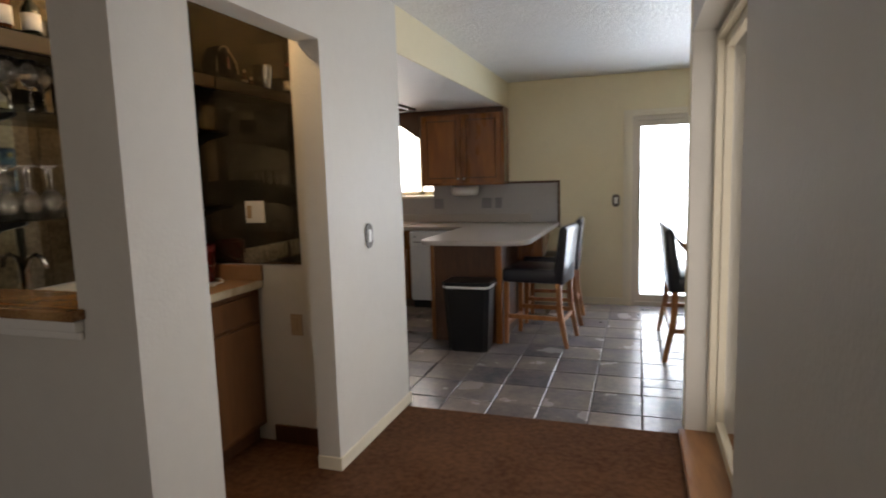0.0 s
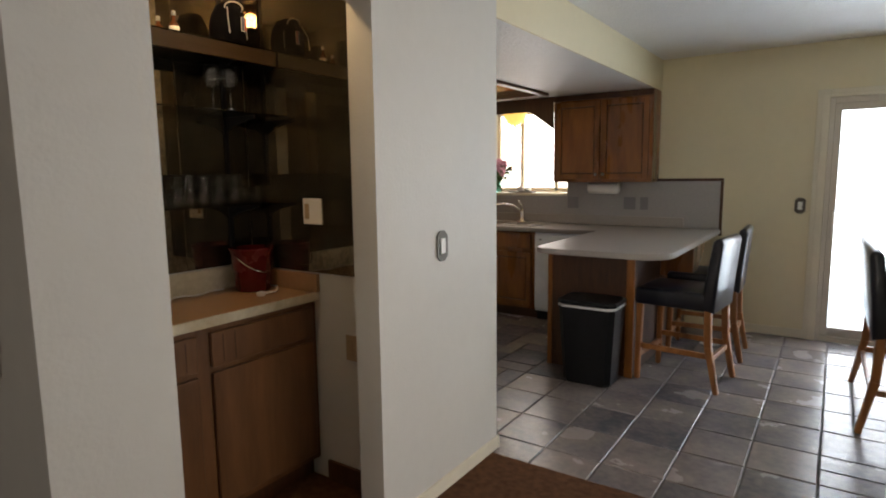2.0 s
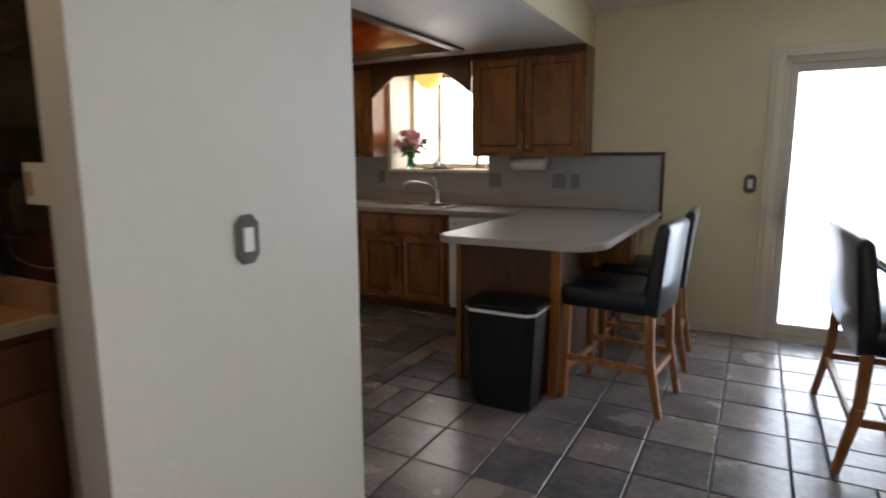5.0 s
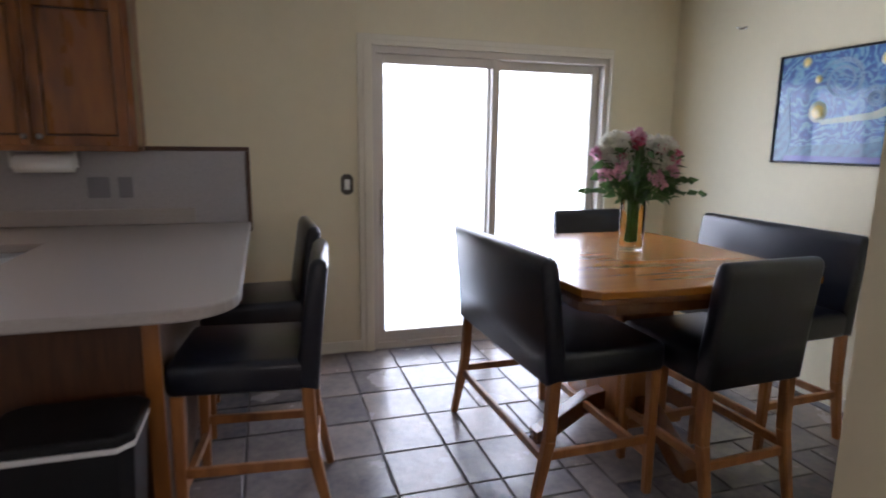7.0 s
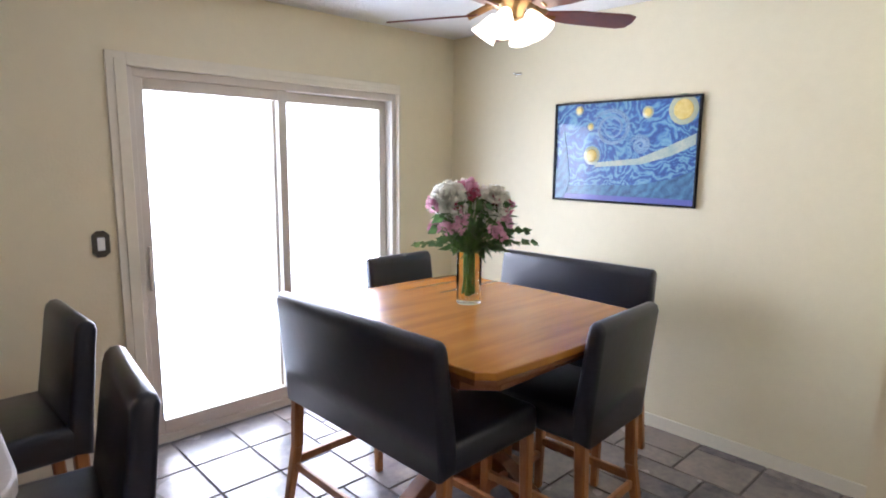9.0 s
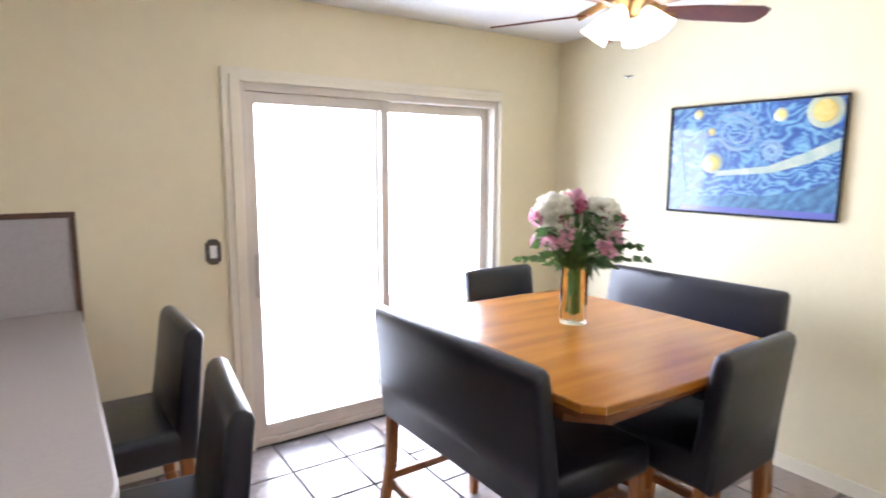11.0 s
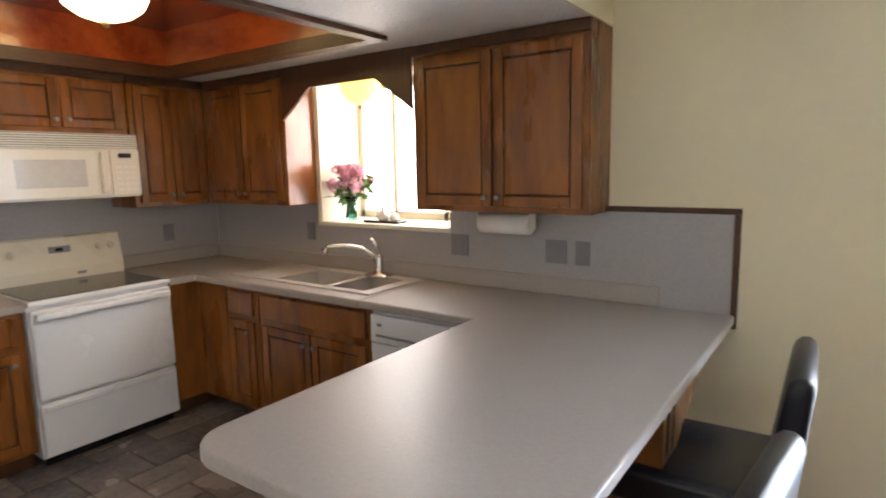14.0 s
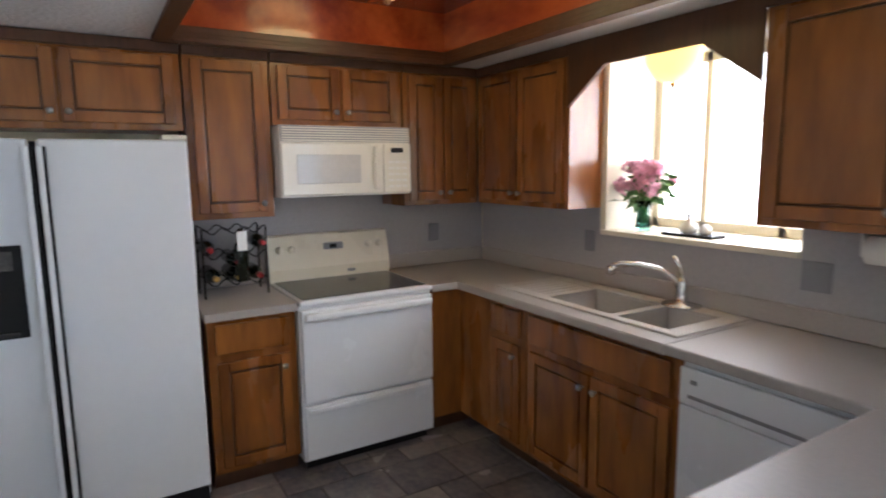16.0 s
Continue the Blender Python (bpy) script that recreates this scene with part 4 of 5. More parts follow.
def bouquet(base, top_z, spread, big, small, leaves, seed, stem_from):
    """Stems, leaves and heads of many petals above a vase, under one parent."""
    rnd = random.Random(seed)
    bx, by, bz = base
    st, lf, wh, pk = Part(), Part(), Part(), Part()

    def petal(p, c, n, ln, wd):
        n = n.normalized()
        s = n.cross(Vector((rnd.uniform(-1, 1), rnd.uniform(-1, 1), rnd.uniform(-1, 1)))).normalized()
        c = Vector(c)
        mid = c + n * ln * 0.55 + s.cross(n) * ln * 0.12
        v = [p.bm.verts.new(q) for q in (c, mid + s * wd / 2, c + n * ln, mid - s * wd / 2)]
        f = p.bm.faces.new(v)
        f.smooth = True

    def head(p, c, r, n, sz):
        for _ in range(n):
            d = Vector((rnd.gauss(0, 1), rnd.gauss(0, 1), rnd.gauss(0.25, 1))).normalized()
            for _k in range(4):
                petal(p, Vector(c) + d * r * rnd.uniform(0.55, 0.95), d * 0.5 + Vector((rnd.gauss(0, 1), rnd.gauss(0, 1), rnd.gauss(0, 1))) * 0.5, sz, sz * 0.8)

    tops = []
    for i in range(big + small):
        a = 2 * math.pi * i / (big + small) * 2.4 + rnd.uniform(-0.4, 0.4)
        if i < big:
            r, z = spread * 0.50, top_z - 0.075 - rnd.uniform(0, 0.02)
            a = (2.75, 5.55, 1.0)[i]
        else:
            r = spread * (rnd.uniform(0.75, 1.0) if big else rnd.uniform(0.1, 1.0))
            z = top_z - (0.10 + rnd.uniform(-0.06, 0.14) if big else rnd.uniform(0.0, 0.14))
            if big and i % 4 == 0:
                r, z = spread * 0.12 * rnd.random(), top_z - 0.05 * rnd.random()
        x, y = bx + r * math.cos(a), by + r * math.sin(a)
        tops.append((x, y, z))
        m = (bx + (x - bx) * 0.3, by + (y - by) * 0.3, stem_from + (z - stem_from) * 0.45)
        foot = (bx + rnd.uniform(-0.03, 0.03), by + rnd.uniform(-0.03, 0.03), bz + 0.02)
        st.tube([foot, (bx + (x - bx) * 0.14, by + (y - by) * 0.14, stem_from), m, (x, y, z)], 0.0046 if big else 0.003, 6)
        if i < big:
            head(wh, (x, y, z), 0.078, 330, 0.027)
        else:
            head(pk, (x, y, z), 0.024, 16, 0.022)
    for i in range(leaves):
        a, r = rnd.uniform(0, 6.28), spread * rnd.uniform(0.10, 0.85)
        z = stem_from + rnd.uniform(-0.02, (top_z - stem_from) * 0.75)
        c = Vector((bx + r * math.cos(a), by + r * math.sin(a), z))
        d = Vector((math.cos(a), math.sin(a), rnd.uniform(-0.8, 0.8))).normalized()
        s = d.cross(Vector((rnd.uniform(-1, 1), rnd.uniform(-1, 1), 0.6))).normalized()
        ln, wd = rnd.uniform(0.05, 0.09), rnd.uniform(0.03, 0.05)
        v = [lf.bm.verts.new(q) for q in (c, c + d * ln * 0.4 + s * wd / 2, c + d * ln + Vector((0, 0, -0.015)), c + d * ln * 0.4 - s * wd / 2, c + d * ln * 0.45 + Vector((0, 0, -0.006)))]
        lf.bm.faces.new((v[0], v[1], v[4]))
        lf.bm.faces.new((v[1], v[2], v[4]))
        lf.bm.faces.new((v[2], v[3], v[4]))
        lf.bm.faces.new((v[3], v[0], v[4]))
        st.tube([(bx + (c.x - bx) * 0.3, by + (c.y - by) * 0.3, stem_from - 0.02), tuple(c)], 0.0018, 4)
    return st, lf, wh, pk


VX, VY = 1.68, 7.13
vs = thing("flower_vase", (VX, VY, 0.911), "clear glass vase of white and pink flowers on the table", "flowers")
Part().lathe([(0.055, 0.0), (0.058, 0.01), (0.058, 0.26), (0.055, 0.26), (0.054, 0.02), (0.002, 0.016)], (VX, VY, 0.911), 28).done("vase", M_VASE, vs).visible_shadow = False
st, lf, wh, pk = bouquet((VX, VY, 0.93), 1.465, 0.20, 3, 20, 170, 4, 1.17)
st.done("stems", M_STEM, vs)
lf.done("leaves", M_LEAF, vs)
wh.done("white_blooms", M_PETW, vs)
pk.done("pink_blooms", M_PETP, vs)
rose, rr = Part(), random.Random(8)
for dx, dy, z in ((-0.03, -0.05, 1.415), (0.06, -0.10, 1.39), (0.115, -0.13, 1.36), (-0.02, 0.04, 1.44), (-0.09, -0.01, 1.37)):
    for k in range(46):
        d = Vector((rr.gauss(0, 1), rr.gauss(0, 1), rr.gauss(0.3, 1))).normalized()
        c = Vector((VX + dx, VY + dy, z)) + d * 0.022
        e1 = d.cross(Vector((rr.gauss(0, 1), rr.gauss(0, 1), rr.gauss(0, 1)))).normalized() * 0.013
        tip = c + d * 0.012 + d.cross(e1) * 0.9
        rose.bm.faces.new([rose.bm.verts.new(q) for q in (c - e1, c + d * 0.004, c + e1, tip)])
rose.done("rose_blooms", M_PETR, vs, "deep rose blooms")
sprig = Part()
for ax, ay, up in ((0.19, -0.20, -0.01), (0.13, -0.20, 0.05), (-0.19, 0.12, -0.02), (0.05, -0.15, 0.04), (-0.15, -0.03, 0.02)):
    sprig.tube([(VX + ax * 0.2, VY + ay * 0.2, 1.18), (VX + ax * 0.6, VY + ay * 0.6, 1.215 + up), (VX + ax, VY + ay, 1.205 + up)], 0.002, 5)
    for f in (0.55, 0.7, 0.85, 1.0):
        for sd_ in (-1, 1):
            c = Vector((VX + ax * f, VY + ay * f, 1.21 + up))
            d = Vector((ax + sd_ * ay * 0.8, ay - sd_ * ax * 0.8, rr.uniform(-0.1, 0.06))).normalized()
            w_ = d.cross(Vector((rr.uniform(-1, 1), rr.uniform(-1, 1), 0.5))).normalized() * 0.020
            sprig.bm.faces.new([sprig.bm.verts.new(q) for q in (c, c + d * 0.022 + w_, c + d * 0.055, c + d * 0.022 - w_)])
sprig.done("sprigs", M_LEAF, vs)


v2 = thing("window_vase", (-2.43, 8.66, 1.223), "teal glass vase of pink flowers on the window sill", "flowers")
Part().lathe([(0.04, 0.0), (0.042, 0.02), (0.034, 0.09), (0.045, 0.16), (0.042, 0.16), (0.03, 0.09), (0.036, 0.02), (0.002, 0.015)], (-2.43, 8.66, 1.223), 22).done("vase", M_TEAL, v2)
st, lf, wh, pk = bouquet((-2.43, 8.66, 1.24), 1.57, 0.14, 0, 46, 60, 9, 1.38)
wh.bm.free()
st.done("stems", M_STEM, v2)
lf.done("leaves", M_LEAF, v2)
pk.done("pink_blooms", M_PETP, v2)
dish = thing("sill_tray", (-2.12, 8.64, 1.223), "dark tray with small ceramic ornaments on the sill", "tray")
Part().box(-2.26, -1.98, 8.59, 8.70, 1.223, 1.235, 0.003).done("tray", M_BLACK, dish)
Part().lathe([(0.03, 0.0), (0.045, 0.02), (0.04, 0.045), (0.012, 0.06), (0.012, 0.09), (0.016, 0.095)], (-2.14, 8.645, 1.235), 18).lathe([(0.02, 0.0), (0.032, 0.015), (0.03, 0.035), (0.01, 0.05)], (-2.05, 8.645, 1.235), 16).done("ornament", M_PLATE, dish)

# ceiling fan
FX_, FY_ = 1.875, 7.075
fan = thing("ceiling_fan", (FX_, FY_, CEIL), "ceiling fan with reddish wood blades and four glass lamps", "ceiling fan")
Part().lathe([(0.07, 0.0), (0.07, -0.03), (0.03, -0.05), (0.03, -0.08), (0.10, -0.10), (0.115, -0.15), (0.11, -0.20), (0.06, -0.225), (0.05, -0.26), (0.02, -0.275)], (FX_, FY_, CEIL), 26).done("motor", M_BRASS, fan)
for i in range(5):
    a = radians(-28 + 72 * i)
    ca, sa = math.cos(a), math.sin(a)
    p = Part()
    pts = [(0.16, -0.035), (0.30, -0.058), (0.56, -0.066), (0.60, -0.05), (0.61, 0.0), (0.60, 0.05), (0.56, 0.066), (0.30, 0.058), (0.16, 0.035)]
    p.prism(pts, -0.004, 0.004, "z", 0.001)
    bmesh.ops.rotate(p.bm, cent=(0, 0, 0), matrix=Matrix.Rotation(radians(-14), 3, "X"), verts=p.bm.verts)
    bmesh.ops.rotate(p.bm, cent=(0, 0, 0), matrix=Matrix.Rotation(a, 3, "Z"), verts=p.bm.verts)
    bmesh.ops.translate(p.bm, vec=(FX_, FY_, CEIL - 0.235), verts=p.bm.verts)
    p.done("blade", M_FANWOOD, fan)
    Part().bar((FX_ + ca * 0.09, FY_ + sa * 0.09, CEIL - 0.195), (FX_ + ca * 0.21, FY_ + sa * 0.21, CEIL - 0.242), 0.03, 0.008).done("blade_iron", M_BRASS, fan)
for i in range(4):
    a = radians(20 + 90 * i)
    ca, sa = math.cos(a), math.sin(a)
    p = Part()
    p.lathe([(0.022, 0.0), (0.035, -0.03), (0.048, -0.075), (0.062, -0.11), (0.058, -0.11), (0.03, -0.04), (0.004, -0.02)], (0, 0, 0), 18)
    bmesh.ops.rotate(p.bm, cent=(0, 0, 0), matrix=Matrix.Rotation(radians(-38), 3, "Y"), verts=p.bm.verts)
    bmesh.ops.rotate(p.bm, cent=(0, 0, 0), matrix=Matrix.Rotation(a, 3, "Z"), verts=p.bm.verts)
    bmesh.ops.translate(p.bm, vec=(FX_ + ca * 0.075, FY_ + sa * 0.075, CEIL - 0.245), verts=p.bm.verts)
    p.done("shade", M_FANLAMP, fan, "glowing frosted glass")

# painting
pt = thing("framed_picture", (EAST, 7.12, 1.315), "framed blue swirling night landscape print under glass", "picture")
m = bpy.data.materials.new("night_print")
m.use_nodes = True
n, l = m.node_tree.nodes, m.node_tree.links
bb = n["Principled BSDF"]
bb.inputs["Roughness"].default_value, bb.inputs["Coat Weight"].default_value = 0.4, 1.0
bb.inputs["Coat Roughness"].default_value = 0.03
tc, nz, wv, rp = n.new("ShaderNodeTexCoord"), n.new("ShaderNodeTexNoise"), n.new("ShaderNodeTexWave"), n.new("ShaderNodeValToRGB")
nz.inputs["Scale"].default_value = 3.2
mx = n.new("ShaderNodeMix")
mx.data_type, mx.inputs[0].default_value = "VECTOR", 0.30
l.new(tc.outputs["Object"], nz.inputs["Vector"])
l.new(tc.outputs["Object"], mx.inputs[4])
l.new(nz.outputs["Color"], mx.inputs[5])
l.new(mx.outputs[1], wv.inputs["Vector"])
wv.inputs["Scale"].default_value, wv.inputs["Distortion"].default_value, wv.inputs["Detail"].default_value = 7.0, 16.0, 5.0
wv.inputs["Detail Scale"].default_value = 2.2
wv.bands_direction = "Z"
cr = rp.color_ramp
cr.elements[0].color, cr.elements[1].color = (0.018, 0.07, 0.25, 1), (0.16, 0.37, 0.50, 1)
e = cr.elements.new(0.55)
e.color = (0.045, 0.17, 0.42, 1)
l.new(wv.outputs["Fac"], rp.inputs[0])
l.new(rp.outputs[0], bb.inputs["Base Color"])
P0, P1, Q0, Q1 = 6.65, 7.587, 1.315, 1.925
Part().box(EAST - 0.012, EAST - 0.004, P0 + 0.012, P1 - 0.012, Q0 + 0.012, Q1 - 0.012).done("print", m, pt)
Part().box(EAST - 0.022, EAST, P0, P0 + 0.012, Q0, Q1, 0.002).box(EAST - 0.022, EAST, P1 - 0.012, P1, Q0, Q1, 0.002).box(EAST - 0.022, EAST, P0 + 0.012, P1 - 0.012, Q0, Q0 + 0.012, 0.002).box(EAST - 0.022, EAST, P0 + 0.012, P1 - 0.012, Q1 - 0.012, Q1, 0.002).done("frame", M_BLACK, pt)
M_STAR = mat("star_yellow", (0.62, 0.42, 0.06), 0.4, colour2=(0.80, 0.66, 0.25), scale=30, coat=1.0)
M_HALO = mat("pale_star_halo", (0.30, 0.40, 0.36), 0.4, colour2=(0.55, 0.52, 0.26), scale=40, coat=1.0)
for y, z, r in ((6.75, 1.85, 0.062), (6.955, 1.845, 0.026), (7.325, 1.775, 0.018), (7.41, 1.875, 0.022), (7.31, 1.60, 0.042)):
    Part().lathe([(r * 1.35, 0.0), (r * 1.3, -0.001)], (EAST - 0.0121, y, z), 20, "x").done("halo", M_HALO, pt)
    Part().lathe([(r * 0.9, 0.0), (r * 0.8, -0.0015)], (EAST - 0.0132, y, z), 20, "x").done("star", M_STAR, pt)
Part().prism([(7.57, 1.33), (7.50, 1.33), (7.46, 1.45), (7.49, 1.62), (7.515, 1.76), (7.53, 1.62), (7.57, 1.46)], EAST - 0.0140, EAST - 0.0122, "x").prism([(7.57, 1.33), (6.67, 1.33), (6.67, 1.52), (6.80, 1.47), (7.0, 1.43), (7.3, 1.42), (7.57, 1.40)], EAST - 0.0128, EAST - 0.0121, "x").done("hills", mat("deep_blue_ink", (0.012, 0.05, 0.14), 0.4, colour2=(0.08, 0.26, 0.42), scale=22, coat=1.0, wave=9), pt)
Part().prism([(6.67, 1.66), (6.80, 1.60), (6.98, 1.55), (7.28, 1.53), (7.30, 1.555), (7.0, 1.585), (6.84, 1.645), (6.67, 1.72)], EAST - 0.0136, EAST - 0.0121, "x").done("cloud", mat("pale_teal_ink", (0.20, 0.36, 0.36), 0.4, colour2=(0.62, 0.62, 0.45), scale=14, coat=1.0), pt)
p = Part()
for cy, cz, rr, turns in ((7.18, 1.76, 0.125, 2.6), (6.99, 1.66, 0.065, 2.2)):
    for k in range(4):
        p.tube([(EAST - 0.0115, cy + (rr - k * 0.009) * (1 - i / 70) * math.cos(i * turns * 6.28 / 60 + k * 0.35) * 1.1, cz + (rr - k * 0.009) * (1 - i / 70) * math.sin(i * turns * 6.28 / 60 + k * 0.35)) for i in range(60)], 0.0022 + 0.001 * (k % 2), 5)
p.done("swirls", mat("pale_blue_ink", (0.12, 0.27, 0.48), 0.4, colour2=(0.34, 0.50, 0.62), scale=20, coat=1.0), pt)
Part().box(EAST - 0.0135, EAST - 0.0121, P0 + 0.013, P1 - 0.013, Q0 + 0.013, Q0 + 0.045).done("margin", mat("violet_margin", (0.10, 0.12, 0.40), 0.4, var=0.1, coat=1.0), pt)
hk = thing("wall_hook", (EAST, 7.92, 2.15), "small metal hook on the wall", "hook")
Part().box(EAST - 0.006, EAST, 7.89, 7.95, 2.14, 2.155, 0.002).tube([(EAST - 0.004, 7.92, 2.147), (EAST - 0.035, 7.92, 2.14), (EAST - 0.045, 7.92, 2.155)], 0.004, 6).done("hook", M_CHROME, hk)

# switches


def switch(side, face, u, z, hw=0.04, hh=0.066):
    base = (u, face, z) if side == "n" else (face, u, z)
    t = thing("light_switch", base, "white rocker switch in a dark pewter plate", "light switch", "light switches")
    c = 0.022
    pts = [(u - hw + c, z - hh), (u + hw - c, z - hh), (u + hw, z - hh + c), (u + hw, z + hh - c), (u + hw - c, z + hh), (u - hw + c, z + hh), (u - hw, z + hh - c), (u - hw, z - hh + c)]
    f0, f1 = (face - 0.008, face - 0.001) if side == "n" else (face + 0.001, face + 0.008)
    Part().prism(pts, f0, f1, "y" if side == "n" else "x", 0.002).done("plate", M_PEWTER, t)
    p = Part()
    put(p, side, face, u - 0.017, u + 0.017, 0.006, 0.013, z - 0.033, z + 0.033, 0.003)
    p.done("rocker", M_PLATE, t)


switch("n", NORTH, 0.515, 1.135)
switch("w", HX, 4.872, 1.127)

# bin
bn = thing("trash_can", (-0.58, 6.61, 0), "black plastic trash can with a white liner edge", "trash can")
p = Part()
rings = []
for z, hw, hd in ((0.0, 0.155, 0.11), (0.02, 0.165, 0.12), (0.53, 0.195, 0.145)):
    rings.append([p.bm.verts.new((-0.58 + x, 6.61 + y, z)) for x, y in clipped(-hw, hw, -hd, hd, 0.035)])
for a, b in zip(rings, rings[1:]):
    for i in range(8):
        p.bm.faces.new((a[i], a[(i + 1) % 8], b[(i + 1) % 8], b[i]))
p.bm.faces.new(rings[0][::-1])
p.done("bin", M_BLACK, bn)
Part().prism(clipped(-0.58 - 0.200, -0.58 + 0.200, 6.61 - 0.15, 6.61 + 0.15, 0.04), 0.532, 0.549, "z", 0.003).done("liner", M_BAG, bn, "white bag edge")
Part().prism(clipped(-0.58 - 0.203, -0.58 + 0.203, 6.61 - 0.153, 6.61 + 0.153, 0.04), 0.550, 0.582, "z", 0.010).done("lid", M_BLACK, bn)

# wine rack
wr = thing("wine_rack", (-3.55, 6.77, 0.911), "black wire wine rack holding bottles", "wine rack")
p = Part()
for y in (6.61, 6.93):
    for x in (-3.64, -3.46):
        p.tube([(x, y, 0.911), (x, y, 1.27)], 0.005, 6)
for z in (0.99, 1.13, 1.26):
    for x in (-3.64, -3.46):
        p.tube([(x, 6.61 + 0.02 * k, z + 0.018 * math.cos(k * 1.2)) for k in range(17)], 0.004, 6)
p.done("rack", M_BLACK, wr)
for i, (y, z, foil) in enumerate(((6.66, 1.02, M_GOLD), (6.77, 1.02, M_GOLD), (6.88, 1.02, M_FOIL), (6.64, 1.17, M_FOIL), (6.77, 1.10, M_FOIL), (6.90, 1.19, M_FOIL))):
    bt = thing("wine_bottle", (-3.55, y, z), "dark wine bottle lying in the rack", "bottle", "wine bottles")
    Part().lathe([(0.002, -0.20), (0.036, -0.198), (0.037, -0.02), (0.030, 0.01), (0.015, 0.035), (0.014, 0.06)], (-3.50, y, z), 16, "x").done("glass", M_BOTTLE, bt)
    Part().lathe([(0.0148, 0.055), (0.0150, 0.105), (0.012, 0.108)], (-3.50, y, z), 12, "x").done("foil", foil, bt)
bt = thing("gift_bottle", (-3.42, 6.79, 1.05), "upright dark bottle with a white label", "bottle")
Part().lathe([(0.036, 0.0), (0.037, 0.16), (0.03, 0.19), (0.014, 0.22), (0.014, 0.27)], (-3.415, 6.79, 1.0), 18).done("glass", M_BOTTLE, bt)
Part().box(-3.381, -3.377, 6.765, 6.815, 1.16, 1.26, 0.001).done("label", M_PAPER, bt)

# ---- bar ----
bc = thing("bar_cabinet", (-1.45, 4.1, 0), "brown wooden bar cabinet with pale counter edge", "cabinet")
Part().box(BARB + 0.002, -1.21, BARS + 0.002, BARN - 0.002, 0.10, 0.868).done("body", M_BARWOOD, bc)
Part().box(BARB + 0.002, -1.26, BARS + 0.002, BARN - 0.002, 0.004, 0.10).done("plinth", M_CABD, bc)
Part().box(BARB + 0.002, -1.185, 4.00, BARN - 0.002, 0.869, 0.905).box(BARB + 0.002, -1.185, BARS + 0.002, 3.60, 0.869, 0.905).box(BARB + 0.002, -1.60, 3.60, 4.00, 0.869, 0.905).box(-1.30, -1.185, 3.60, 4.00, 0.869, 0.905).done("counter", M_BARC, bc)
Part().box(-1.60, -1.30, 3.60, 4.00, 0.8685, 0.872).box(-1.60, -1.59, 3.60, 4.00, 0.872, 0.907, 0.002).box(-1.31, -1.30, 3.60, 4.00, 0.872, 0.907, 0.002).box(-1.59, -1.31, 3.60, 3.61, 0.872, 0.907, 0.002).box(-1.59, -1.31, 3.99, 4.00, 0.872, 0.907, 0.002).done("basin", M_STEEL, bc, "shallow steel bar sink")
Part().box(-1.185, -1.175, BARS + 0.002, BARN - 0.002, 0.868, 0.908, 0.002).done("edge", M_MARBLE, bc)
Part().box(BARB + 0.002, BARB + 0.022, BARS + 0.002, BARN - 0.03, 0.906, 1.01, 0.003).done("splash", M_MARBLE, bc)
Part().box(BARB + 0.03, -1.17, BARN - 0.024, BARN - 0.002, 0.906, 0.99, 0.003).done("side_splash", M_BARC, bc)
for a, b in ((3.47, 4.045), (4.105, 4.63)):
    p = Part()
    put(p, "w", -1.21, a, b, 0, 0.018, 0.70, 0.84, 0.006)
    p.done("drawer", M_BARWOOD, bc)
    # thin dark strips on the flat drawer face paint the shade of grooves
    p = Part()
    for u in ((b - 0.05, b - 0.105) if b < 4.2 else (a + 0.05, a + 0.105)):
        put(p, "w", -1.21, u - 0.003, u + 0.003, 0.0175, 0.0188, 0.715, 0.825)
    p.done("groove", M_CABD, bc, "dark strip for the shade in a carved groove")
    p = Part()
    put(p, "w", -1.21, a, b, 0, 0.018, 0.13, 0.68, 0.006)
    p.done("door", M_BARWOOD, bc)
mr = thing("bar_mirror", (BARB, 4.1, 1.02), "smoky gold-veined antique mirror panels", "mirror")
for a, b in ((BARS + 0.003, 3.84), (3.842, 4.30), (4.302, BARN - 0.004)):
    Part().box(BARB + 0.0005, BARB + 0.006, a, b, 1.015, CEIL - 0.002, 0.001).done("panel", M_MIRROR, mr)
Part().box(BARB + 0.008, -0.93, BARN - 0.006, BARN - 0.0005, 0.995, CEIL - 0.002, 0.001).done("panel", M_MIRROR, mr)
stn = thing("shelf_standards", (BARB, 4.1, 1.0), "dark slotted metal shelf standards", "shelf bracket")
for y in (3.60, 4.54):
    p = Part().box(BARB + 0.0062, BARB + 0.016, y - 0.009, y + 0.009, 1.02, 2.40)
    for z in (1.315, 1.715, 2.00):
        p.prism([(BARB + 0.019, z - 0.008), (BARB + 0.22, z - 0.008), (BARB + 0.22, z - 0.02), (BARB + 0.08, z - 0.045), (BARB + 0.019, z - 0.075)], y - 0.006, y + 0.006, "y")
    p.done("standard", M_BLACK, stn)
for z in (1.315, 1.715, 2.00):
    sh = thing("glass_shelf", (BARB + 0.13, 4.1, z), "smoked glass bar shelf on dark brackets", "shelf", "bar shelves")
    Part().box(BARB + 0.02, BARB + 0.25, BARS + 0.01, BARN - 0.012, z - 0.0075, z, 0.001).done("shelf", M_SMOKED, sh)
    if z > 1.9:
        Part().box(BARB + 0.235, BARB + 0.255, BARS + 0.01, BARN - 0.012, z - 0.072, z - 0.008, 0.002).box(BARB + 0.02, BARB + 0.235, BARS + 0.01, BARN - 0.012, z - 0.02, z - 0.008).done("fascia", M_FASCIA, sh, "dark wooden shelf edge")


